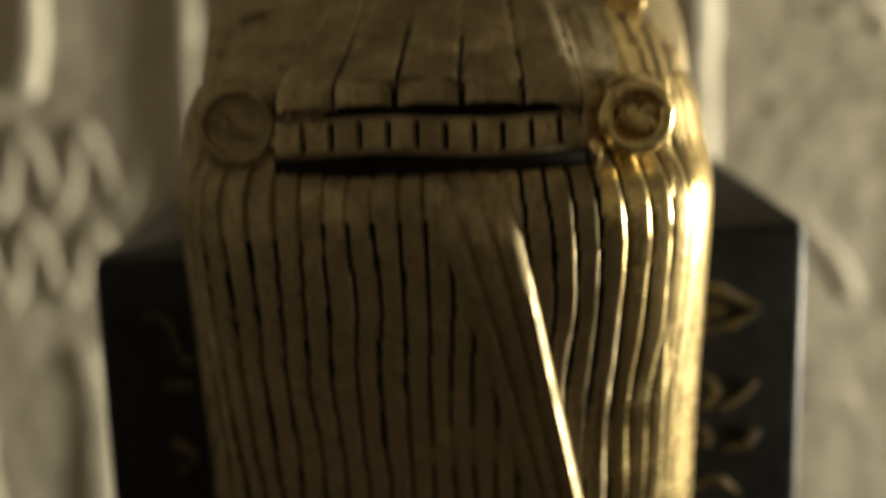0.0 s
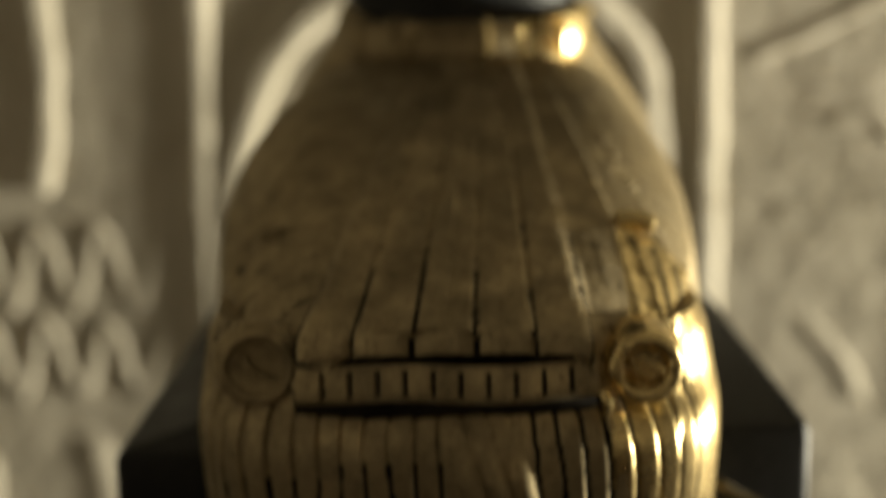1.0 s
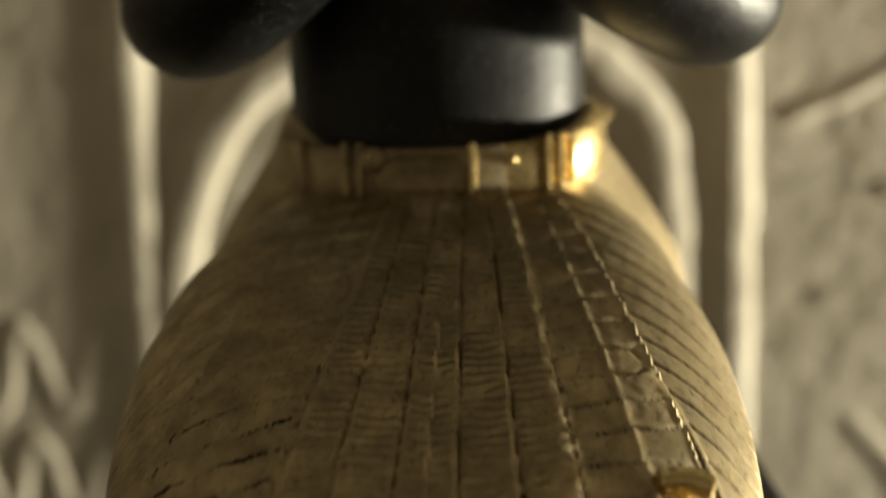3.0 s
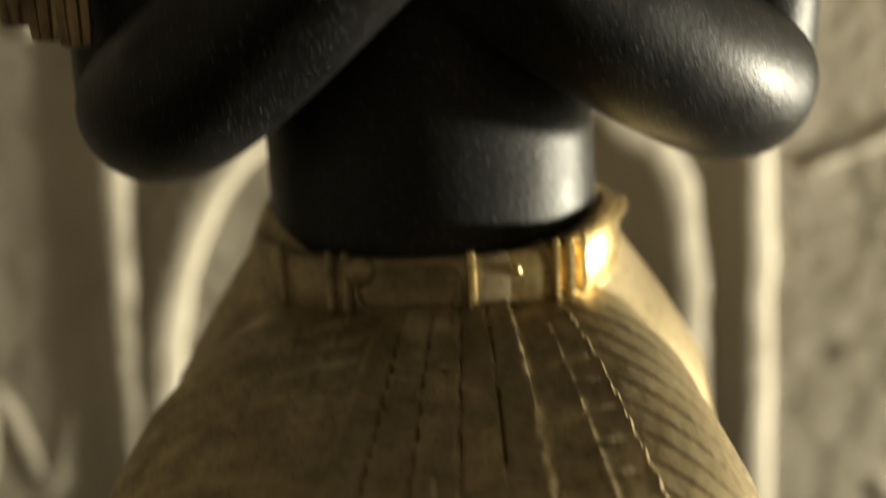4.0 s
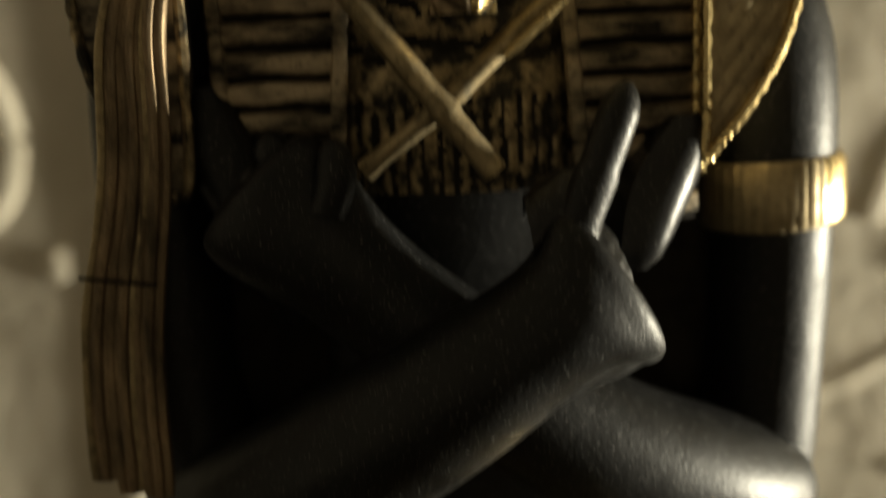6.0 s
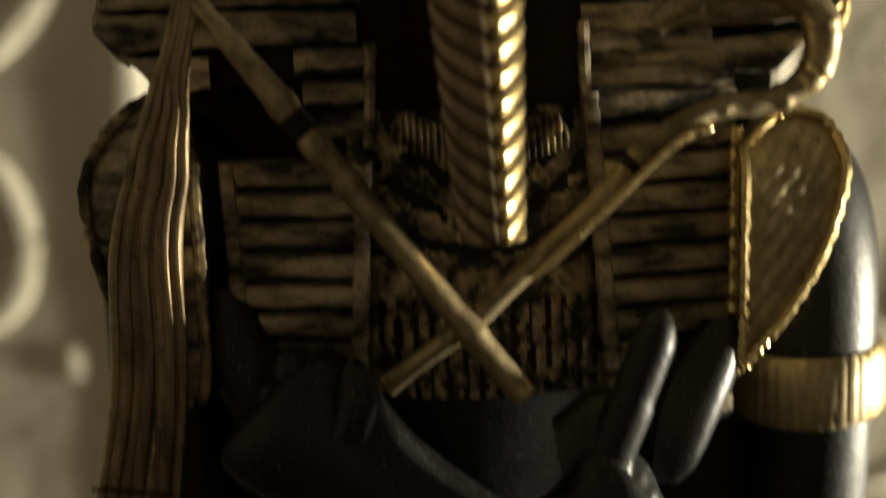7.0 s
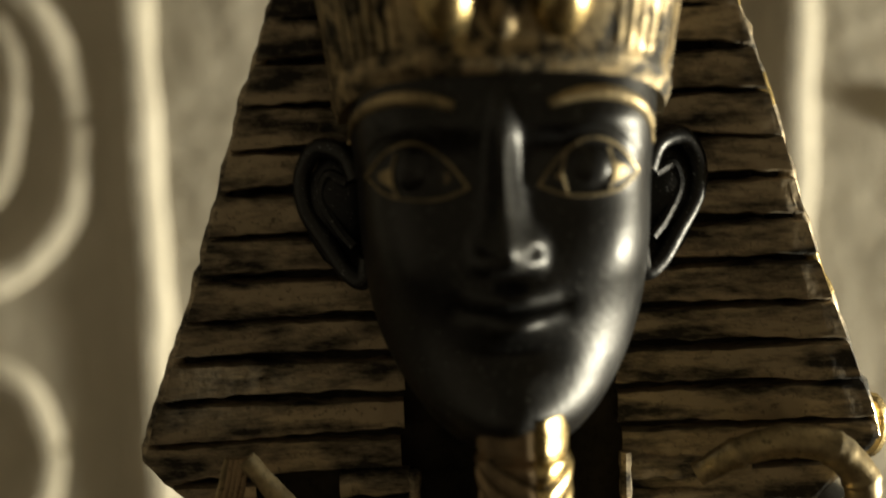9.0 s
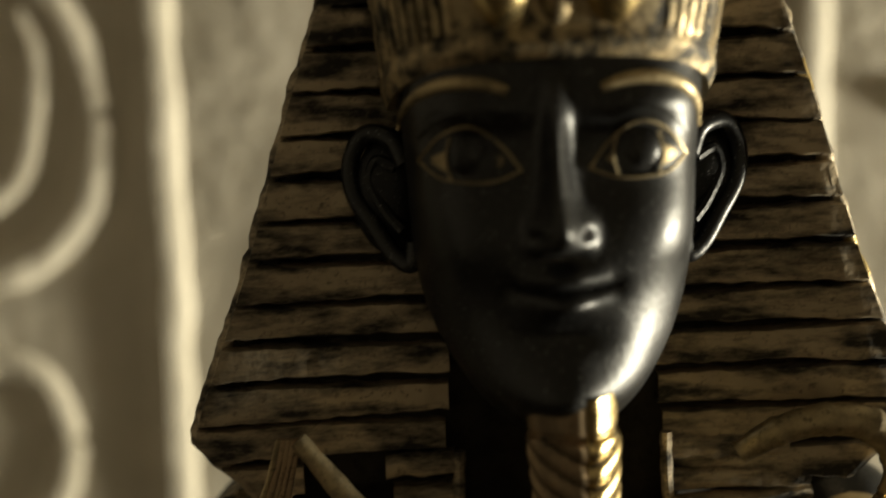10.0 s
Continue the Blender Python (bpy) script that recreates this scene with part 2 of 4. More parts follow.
# ---- throne ----
def throne():
    thing = new("throne")
    tagged(thing, "glossy black block seat with faded gilt hieroglyphs, under the gold kilt", "throne")
    s = Shape()
    rows = []
    prof = [(-105, 0.0), (-105, 0.8), (30, 0.8), (66, 0.8), (72.3, 0.75), (73.4, 0.2), (73.9, -1.0)]
    x0, x1, y0, y1 = -44.4, 40.6, -32.6, 58
    for z, out in prof:
        e = out - 0.8
        ring = []
        for cx, cy, a0 in ((x1 - 2, y0 + 2, -90), (x1 - 2, y1 - 2, 0), (x0 + 2, y1 - 2, 90), (x0 + 2, y0 + 2, 180)):
            for k in range(5):
                a = radians(a0 + 22.5 * k)
                lift = max(0.0, (z - 60) / 14) * ((cy - y0) * 0.055 + 0.030 * cx)
                ring.append((cx + (1.4 + e) * math.cos(a) + (0.6 if cx > 0 else -0.6), cy + (1.4 + e) * math.sin(a), z + lift))
        rows.append(ring)
    s.sheet(rows, 0, True, True)
    part("block", s, [BLACK], thing)

    def stroke(points, r=0.55):
        s = Shape()
        path = smooth_path([(x, y0 - 0.05, z) for x, z in points], 6)
        s.tube(path, [r * (0.8 + 0.5 * wob(p.x, 2, p.z, 0.6)) for p in path], 0, 8, 0.35)
        part("gilt_glyph", s, [GLYPH], thing, "faded gilt painted stroke")

    stroke([(25, 64.5), (28.5, 67.4), (32, 66), (34.8, 64.6)], 0.7)
    stroke([(34.8, 64.6), (32, 62.9), (28.5, 62.2), (25, 62.6)], 0.7)
    stroke([(26, 65), (28.5, 65.2), (30.5, 64.6), (28.5, 63.9), (26, 64)], 0.45)
    stroke([(28.3, 56.5), (29.6, 55.5), (29.8, 53.5), (28.4, 52.6)])
    stroke([(34.6, 55.6), (33, 53.8), (30.6, 52.4)])
    stroke([(28.2, 50.0), (29.2, 48.6), (28.6, 47.6)])
    stroke([(34.8, 49.5), (33.6, 47.6), (31.2, 47.2)])
    stroke([(27, 42), (30, 43.2), (33, 41.2)])
    stroke([(28, 38), (33.5, 37.2)])
    stroke([(-38.6, 65.6), (-36.5, 65.6), (-35.2, 64.2), (-34.6, 61.4)])
    stroke([(-34.4, 60.2), (-32.5, 60.0)])
    stroke([(-36.5, 57.2), (-33, 56.8)])
    stroke([(-36, 50), (-33.5, 48), (-35.5, 46)])
    return thing


throne()


# ---- the seated statuette: one mesh ----
S = Shape()
KX = -2.0  # middle of the knees

# torso and neck
TORSO = ([112, 118, 126, 136, 148, 160, 168, 176, 185, 194, 200, 205, 209, 216, 228],
         [17.2, 17.2, 17.1, 17.0, 16.6, 16.8, 18.5, 22.5, 24.0, 23.5, 19.0, 13.0, 10.5, 9.2, 9.0],
         [13.0, 13.0, 12.4, 12.0, 12.2, 12.8, 13.2, 13.4, 13.4, 12.6, 11.0, 9.5, 8.5, 8.4, 8.4])
rows = []
for i in range(70):
    z = 112 + 116 * i / 69
    rows.append(oval(-0.4, 14.5, z, spline(z, TORSO[0], TORSO[1]), spline(z, TORSO[0], TORSO[2]), 64, 1.9))
S.sheet(rows, lambda i, j: PA if i > 45 else BL, True, True)


# kilt over the thighs, with ribbed fans
def lap_top(y):
    return spline(y, [-58, -52, -40, -20, -4, 6, 20], [91.0, 94.0, 99.5, 108.5, 116.0, 119.0, 120.0])


def lap_half(y):
    return spline(y, [-56, -50, -40, -26, -14, -6, 0, 6, 20], [13.0, 20.5, 26.5, 30.4, 30.8, 28.6, 26.0, 22.2, 20.0])


def lap_relief(x, y):
    """Height of the carved pleats on top of the lap, and whether the spot is a groove."""
    v = (2 - y) / 57.0
    if not 0.0 < v < 1.02:
        return 0.0, False
    side = abs(x - KX)
    if y < -37.0 and x > KX and side > 18.3 + 0.32 * (-37 - y):
        up = min(1.0, (-37.0 - y) / 0.5)
        f = (side * 0.9 + 0.12 * y) / 2.1
        f -= math.floor(f)
        g = min(f, 1 - f) < 0.09 and y < -38.5
        return up * (0.95 - (0.4 if g else 0.0) + (0.12 if x < 0 else 0.38) * wob(x, y, 4, 0.7 if x < 0 else 1.1)), g
    if y < -22 and abs(side - (17.0 + 1.75 * math.sqrt(-22 - y))) < 0.3:
        return 0.3, False
    half = 5.4 + 9.2 * v ** 0.85
    c = 0.8 - 4.3 * v
    s = (x - c) / half
    if abs(s) <= 1.0:
        q = (s + 1) * 2.5
        f = q - math.floor(q)
        groove = min(f, 1 - f)
        g = groove < 0.04 and v > 0.82 + 0.3 * wob(x, y, 6, 0.5)
        h = 0.55 * min(1.0, groove / 0.09) ** 0.8 + 0.35 * (f if s > 0.0 else 1 - f)
        h += (0.75 if s < 0 else 0.4) * min(1.0, (1 - abs(s)) / 0.10) * min(1.0, v * 2.5)
        rib = math.sin(y * 6.6 - 5.0 * (f - 0.5) ** 2 + 1.1 * math.sin(math.floor(q) * 2.3) + 2.4 * wob(x, y, 0, 0.45))
        worn = 0.5 + 0.5 * min(1.0, max(-1.0, 2.2 * wob(x, y, 11, 0.16)))
        return h + 0.24 * rib * worn + 0.10 * wob(x, y, 5, 1.1), g
    if abs(s) <= (2.15 if s < 0 else 1.9):
        t = (abs(s) - 1) / (1.15 if s < 0 else 0.9)
        edge = min(t, 1 - t, abs(t - 0.5))
        stripe = (y + (2.2 if s < 0 else -2.6) * t + 0.5 * wob(x, y, 5, 0.3)) / 3.0
        f = stripe - math.floor(stripe)
        broken = wob(x, y, 2, 0.45)
        g = f < (0.24 if s < 0 else 0.17) + 0.12 * wob(x, y, 7, 0.5) and edge > 0.05 and broken > -0.3 and v > 0.52
        rim = 0.25 * max(0.0, 1 - edge / 0.06)
        return rim + 0.8 * f * min(1.0, v * 2) - (0.35 if f < 0.24 else 0.0) + 0.08 * wob(x, y, 5, 1.0), g
    stripe = (y * 0.9 + 0.35 * abs(x - c)) / 2.3
    f = stripe - math.floor(stripe)
    return -0.25 if f < 0.12 else 0.06 * wob(x, y, 3, 0.8), False


rows, marks = [], []
NY, NU = 400, 250
for i in range(NY + 1):
    y = 16 - 71.2 * i / NY
    top, hw = lap_top(y), lap_half(y)
    cx = -0.4 + (KX + 0.4) * min(1, max(0, (6 - y) / 10))
    drop = spline(y, [-58, -40, -15, 5, 20], [8, 12, 16, 10, 8])
    row, mk = [], []
    for j in range(NU + 1):
        u = -1 + 2 * j / NU
        if abs(u) < 0.78:
            x = cx + hw * (u / 0.78) * 0.93
            k = abs(u) / 0.78
            z = top - drop * k ** 5 * 0.5
        else:
            k = (abs(u) - 0.78) / 0.22
            x = cx + math.copysign(hw * (0.93 + 0.07 * math.sin(k * math.pi / 2)), u)
            z = top - drop * 0.5 - k ** 1.3 * (top - drop * 0.5 - (74 if y > -46 else min(87.5, 74 + (-46 - y) * 4)))
        h, g = lap_relief(x, y) if abs(u) < 0.80 else (0.12 * wob(x, y, z, 0.6), False)
        row.append((x, y, z + h))
        mk.append(g)
    rows.append(row)
    marks.append(mk)
edge_row = [(x, y + 0.5, z - 0.9) for x, y, z in rows[-1] if z > 90.5]
S.sheet([[p for p in rows[-1] if p[2] > 90.5], edge_row, [(x, y + 4, z - 0.3) for x, y, z in edge_row]], KI)
# brighter gold by the lamp-side knee stands in for its highlight; grooves patina
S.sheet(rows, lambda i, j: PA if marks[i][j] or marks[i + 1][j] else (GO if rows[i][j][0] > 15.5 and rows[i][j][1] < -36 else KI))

# scalloped hem of the fan over the band
rows, dark = [], []
for y, dz, lip in ((-47.0, -0.5, 0), (-50.0, 0.1, 0), (-52.5, 0.25, 0), (-54.0, 0.25, 0.4), (-55.0, 0.1, 0.8), (-55.5, -0.45, 1), (-55.5, -1.7, 1), (-54.4, -2.2, 1), (-52.5, -2.2, 1)):
    v = (2 - y) / 57.0
    half, c = 5.4 + 9.2 * v ** 0.85, 0.8 - 4.3 * v
    row, dk = [], []
    for j in range(181):
        s = -1 + 2 * j / 180
        q = (s + 1) * 2.5 + 0.05 * math.sin(j * 0.21)
        f = q - math.floor(q)
        e = min(f, 1 - f)
        puff = min(1.0, e / 0.22) ** 0.6
        row.append((c + half * s, y - 0.9 * lip * (puff - 0.6) - 0.15 * lip * wob(j, 0, y, 0.11),
                    lap_top(y) + dz + 0.75 - 0.5 * s ** 4 + 0.45 * (puff - 0.6) + 0.1 * wob(j, 3, y, 0.09)))
        dk.append(e < 0.04)
    rows.append(row)
    dark.append(dk)
# grooves in patina; underside coloured dark as the shade beneath the hem
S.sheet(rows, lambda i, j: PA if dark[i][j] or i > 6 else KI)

# skirt in front of the shins: pleated all round
rows, groove = [], []
NP = 520


def skirt_front(z):
    return spline(z, [-105, 0, 40, 62, 76, 82, 84.5, 86, 93], [-36.0, -43.5, -48.8, -52.0, -54.6, -54.9, -53.6, -52.2, -51.4])


def even(points, n):
    """n + 1 points at even steps along a polyline."""
    run = [0.0]
    for p, q in zip(points, points[1:]):
        run.append(run[-1] + math.dist(p, q))
    out, k = [], 0
    for i in range(n + 1):
        d = run[-1] * i / n
        while k < len(run) - 2 and run[k + 1] < d:
            k += 1
        t = (d - run[k]) / max(1e-9, run[k + 1] - run[k])
        out.append(tuple(a + (b - a) * t for a, b in zip(points[k], points[k + 1])))
    return out, run[-1]


for i in range(80):
    z = 93.0 - 198.0 * (i / 79) ** 1.45
    hw = spline(z, [-105, 20, 49, 62, 72, 82, 90, 93], [27.2, 27.8, 28.3, 28.4, 28.6, 28.7, 27.6, 26.4])
    front = skirt_front(z)
    soft_corner = 0.06 * min(1.0, max(0.0, (82 - z) / 30))
    raw = []
    for j in range(241):
        a = math.pi * j / 240
        raw.append((KX - hw * sgn_pow(math.cos(a), 0.35 + soft_corner), -18 + (front + 18) * abs(math.sin(a)) ** (0.38 + soft_corner)))
    line, total = even(raw, NP)
    row, gr = [], []
    for j, (x, y) in enumerate(line):
        p, r = line[max(j - 1, 0)], line[min(j + 1, NP)]
        n = Vector((r[1] - p[1], p[0] - r[0], 0)).normalized()
        q = 48 * j / NP + 0.55 * wob(j / NP * 48, 0, z, 0.045) + 0.22 * wob(j * 0.3, 5, z, 0.12)
        f = q - math.floor(q)
        e = min(f, 1 - f)
        deep = 0.75 + 0.25 * wob(math.floor(q), 3, z * 0.03, 0.9)
        deep *= 0.55 if x > 20 else 1.0
        d = 0.75 * deep * min(1.0, e / 0.13) ** 0.7 + 0.22 * (f - 0.5)
        row.append((x + n.x * d, y + n.y * d, z))
        gr.append(e < (0.10 if x < 15 else 0.045))
    rows.append(row)
    groove.append(gr)
top_row = rows[0]
S.sheet([top_row, [(KX + (x - KX) * 0.75, -42 + (y + 42) * 0.5, 91.0) for x, y, z in top_row]], KI)
# lamp-side strip of the skirt in brighter gold, painted for its highlight
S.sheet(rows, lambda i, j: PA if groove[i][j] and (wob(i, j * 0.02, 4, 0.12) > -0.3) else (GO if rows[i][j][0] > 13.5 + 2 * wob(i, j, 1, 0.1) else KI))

# diagonal overlapping fold on the skirt
fold = [(4.6, 83.8, 0.0), (5.4, 78, 0.0), (6.6, 72, 0.1), (8.6, 62, 0.3), (10.9, 51, 0.4), (15, 30, 0.6), (19, 8, 0.3)]
left = [(-4.0, 83.8), (-2.6, 78), (-0.6, 72), (2.4, 62), (5.2, 51), (10.5, 30), (15.5, 8)]
rows = []
for (xr, z, up), (xl, _) in zip(fold, left):
    front = skirt_front(z) - 0.75 - 0.3 * min(1.0, max(0.0, (84 - z) / 16))
    rows.append([(xl + (xr - xl) * k / 12, front - up * (k / 12) ** 2 - (-0.25, 0.30, 0.38, 0.34)[k % 4], z) for k in range(13)] + [(xr + 0.03, front + 0.14, z), (xr + 0.25, front + 0.9, z)])
fine = []
for i in range(len(rows) - 1):
    for k in range(6):
        t = k / 6
        fine.append([tuple(a + (b - a) * t for a, b in zip(p, q)) for p, q in zip(rows[i], rows[i + 1])])
fine.append(rows[-1])
S.sheet(fine, KI)

# slotted band, its lip and the shade of the gap below as dark strips
def band(z0, z1, y0, y1, x0, x1, slots, mat):
    rows = []
    n = 264
    for z, y in ((z0, y0 + 3), (z0, y0), (z0 + 0.55, y0 - 0.45), (z0 + 0.6, y0 - 0.46), ((z0 + z1) / 2, (y0 + y1) / 2 - 0.6), (z1 - 0.6, y1 - 0.46), (z1 - 0.55, y1 - 0.45), (z1, y1), (z1, y1 + 3)):
        row = []
        for k in range(n + 1):
            t = k / n
            x = x0 + (x1 - x0) * t
            q = t * slots
            f = abs(q - round(q))
            dent = 0.8 if slots and f < 0.085 and 0 < round(q) < slots and z0 + 0.57 < z < z1 - 0.57 else 0.0
            row.append((x, y + dent + 0.9 * (2 * t - 1) ** 4, z + 0.35 * math.sin(t * 9 + z0) * 0.6))
        rows.append(row)
    # the band's top face is coloured dark too, as shade under the hem
    S.sheet(rows, lambda i, j: PA if slots and abs(j / n * slots - round(j / n * slots)) < 0.07 and 0 < round(j / n * slots) < slots and 2 < i < 6 else (PA if i > 6 else mat))


band(86.6, 90.2, -55.9, -55.1, -18.2, 11.6, 11, KI)
# dark strips below and above the band stand in for the gaps' shade
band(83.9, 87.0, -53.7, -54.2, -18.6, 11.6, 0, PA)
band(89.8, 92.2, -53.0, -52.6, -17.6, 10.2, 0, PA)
S.tube(smooth_path([(11.9, -55.8, 87.4), (12.4, -56.2, 86.3), (12.2, -55.4, 84.9)]), 0.5, GO, 8)

# round bosses on the knees, the lamp-side one in brighter gold as if lit
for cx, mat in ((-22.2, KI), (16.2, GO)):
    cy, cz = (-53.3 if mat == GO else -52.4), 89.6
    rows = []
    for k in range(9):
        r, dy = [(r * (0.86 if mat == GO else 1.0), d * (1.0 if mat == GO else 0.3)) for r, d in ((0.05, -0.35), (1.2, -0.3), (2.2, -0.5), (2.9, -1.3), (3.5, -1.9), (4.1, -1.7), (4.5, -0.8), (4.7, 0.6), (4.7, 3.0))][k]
        ring = []
        for j in range(40):
            t = 2 * math.pi * j / 40
            rough = (0.24 if mat == GO else 0.12) * wob(j * 0.5, k, cx, 0.9) * (1 if 1 < k < 7 else 0)
            ring.append((cx + (r + rough * 0.6) * math.cos(t), cy + dy + rough + (0.0 if mat == GO else 0.5), cz + (r + rough * 0.6) * math.sin(t)))
        rows.append(ring)
    S.sheet(rows, mat, True)
    ring = [(cx + ((2.9 if mat == GO else 3.4) + 0.15 * wob(k, 2, cx, 0.8)) * math.cos(t), cy - (1.7 if mat == GO else 0.35), cz + ((2.9 if mat == GO else 3.4) + 0.15 * wob(k, 5, cx, 0.8)) * math.sin(t)) for k, t in ((k, 2 * math.pi * k / 32) for k in range(33))]
    S.tube(ring, [(0.85 if mat == GO else 0.5) + 0.2 * wob(k % 32, 0, cx, 0.8) for k in range(33)], mat, 10)
    ly = cy - (1.0 if mat == GO else 0.0)
    S.tube(smooth_path([(cx - 1.5, ly, cz + 0.9), (cx - 0.6, ly - 0.1, cz - 0.6), (cx + 0.9, ly, cz - 1.3)]), 0.4, mat, 8)
# step edges: bright gold on the lamp side, duller opposite, painted as lit
S.tube(smooth_path([(15.6, -36.4, 100.9), (18.0, -36.3, 100.9), (20.2, -36.6, 100.2)]), [0.6] + [1.1 + 0.18 * wob(k, 0, 2, 0.9) for k in range(15)] + [0.6], GO, 10, 0.8)
S.tube(smooth_path([(-20.0, -36.7, 100.6), (-22.2, -36.6, 100.4), (-24.0, -37.0, 99.8)]), [0.3] + [0.5] * 15 + [0.3], KI, 10, 0.6)

# the kilt's waist, rising at the sides and back
rows = []
for z, hw, hd in ((126.5, 17.6, 13.4), (125.5, 18.4, 14.2), (121, 20.2, 15.6), (115, 24.4, 19.0), (108, 28.6, 23.5), (98, 30.5, 26)):
    rows.append([(x, y, z - 6.5 * max(0.0, (17 - y) / 17) ** 2 * (1 if z > 110 else 0.4)) for x, y, _ in oval(-0.6, 17, z, hw, hd, 64, 2.1)])
S.sheet(rows, KI, True)

# belt with its plaque; lamp side in brighter gold, painted as its sheen
rows = []
for dz, out in ((-3.0, 0.0), (-2.9, 1.1), (-2.2, 1.5), (0, 1.6), (2.2, 1.5), (2.9, 1.1), (3.0, 0.0)):
    ring = []
    for k in range(96):
        a = 2 * math.pi * k / 96
        c, s_ = sgn_pow(math.cos(a), 0.9), sgn_pow(math.sin(a), 0.9)
        lift = 2.4 * (1 + s_) / 2 + (1.0 if c > 0 else 0) * abs(c) ** 3
        x, y = -0.2 + (17.6 + out) * c, 14.4 + (13.2 + out) * s_
        ring.append((x, y, 120.0 + dz * (1 + 0.25 * max(0, c) ** 4) + lift))
    rows.append(ring)
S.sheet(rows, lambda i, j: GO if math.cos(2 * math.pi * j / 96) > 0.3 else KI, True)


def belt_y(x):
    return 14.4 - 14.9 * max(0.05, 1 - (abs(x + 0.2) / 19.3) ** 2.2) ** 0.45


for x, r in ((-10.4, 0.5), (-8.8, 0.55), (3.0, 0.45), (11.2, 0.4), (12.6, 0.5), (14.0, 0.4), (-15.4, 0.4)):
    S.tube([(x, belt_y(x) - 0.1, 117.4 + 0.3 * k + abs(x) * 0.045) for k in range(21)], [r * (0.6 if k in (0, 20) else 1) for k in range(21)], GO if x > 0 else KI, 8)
loopp = [(-3.0 + 4.9 * sgn_pow(math.cos(a), 0.5), 0, 120.2 + 2.2 * sgn_pow(math.sin(a), 0.5)) for a in (2 * math.pi * k / 40 for k in range(41))]
S.tube([(x, belt_y(x) - 0.1, z) for x, _, z in loopp], 0.22, KI, 8)
S.sheet([[(x, belt_y(x) - 0.12, z) for x in (-7 + 0.5 * k for k in range(17))] for z in (118.8, 120.2, 121.6)], KI)
S.ball((7.2, belt_y(7.2) - 0.1, 121.4), (0.6, 0.4, 0.6), GO, 10)
S.ball((-7.4, belt_y(-7.4) - 0.1, 121.9), (1.6, 0.6, 1.5), KI, 14)
# rim of cloth that shows over the belt behind
S.tube([(13 + 6.5 * math.sin(k / 12 * 1.5), 3 + 12 * k / 12, 123.4 + 1.4 * k / 12) for k in range(13)], 0.6, GO, 8)

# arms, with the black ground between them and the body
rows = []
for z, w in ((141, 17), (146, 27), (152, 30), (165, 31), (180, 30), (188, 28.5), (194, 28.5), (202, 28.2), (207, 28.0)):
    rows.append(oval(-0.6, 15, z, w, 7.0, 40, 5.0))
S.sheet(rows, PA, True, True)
S.tube(smooth_path([(24, 14, 191.5), (29.6, 12, 189), (32.2, 10, 182), (32.6, 9, 170), (32.2, 8.5, 156), (31.6, 9, 146), (30.6, 9.5, 138.6), (28.8, 9.5, 136.4)]),
       [spline(k / 56, [0, 0.12, 0.35, 0.6, 0.9, 1.0], [5.5, 7.4, 6.8, 6.2, 6.6, 5.0]) for k in range(57)], BL, 24)
S.tube(smooth_path([(-23, 14, 193), (-27.6, 12, 190.5), (-29.6, 10, 183), (-30.0, 9, 168), (-29.8, 8.5, 154), (-28.2, 8.5, 145), (-27.4, 8.0, 138.4), (-25.8, 8, 136.4)]),
       [spline(k / 56, [0, 0.12, 0.35, 0.6, 0.9, 1.0], [5.5, 7.4, 6.8, 6.2, 6.8, 5.2]) for k in range(57)], BL, 24)


def forearm(points, marks, widths, flats, knuckles):
    """A forearm that widens into the back of a closed hand."""
    path = smooth_path(points)
    m = len(path) - 1
    S.tube(path, [spline(k / m, marks, widths) for k in range(m + 1)], BL, 32, [spline(k / m, marks, flats) for k in range(m + 1)])
    for p, r in knuckles:
        S.ball(p, r, BL, 14)


forearm([(31.0, 10, 138.6), (29.0, 6.5, 137.8), (22.5, 1.6, 140.8), (13, -2.4, 146.2), (3, -4.2, 153.6), (-6, -5.0, 161.4), (-12, -5.8, 167.4), (-17, -6.0, 172.2), (-19.4, -5.6, 174.6)],
        [0, 0.08, 0.25, 0.45, 0.6, 0.72, 0.84, 0.92, 0.97, 1.0], [5.4, 7.6, 7.9, 6.9, 5.8, 5.8, 7.2, 7.2, 6.2, 3.4], [1, 1, 1, 1, 0.98, 0.92, 0.68, 0.6, 0.55, 0.5],
        [((-19.0, -6.4, 170.6), (1.7, 1.8, 2.2)), ((-18.4, -6.8, 174.0), (1.7, 1.8, 2.2)), ((-16.6, -6.8, 177.0), (1.8, 1.8, 2.0))])
forearm([(-28.4, 9, 139.4), (-25.6, 5.0, 138.3), (-18, -1.6, 142.8), (-7, -8.2, 151.2), (1, -11.4, 157.2), (6.0, -12.6, 160.9), (9.4, -12.8, 163.3), (11.6, -12.6, 164.8), (12.8, -12.2, 165.6)],
        [0, 0.08, 0.25, 0.45, 0.6, 0.72, 0.84, 0.92, 0.97, 1.0], [5.6, 7.4, 7.8, 6.8, 5.9, 6.2, 7.7, 7.8, 6.8, 3.8], [1, 1, 1, 1, 0.98, 0.90, 0.64, 0.56, 0.5, 0.45],
        [])
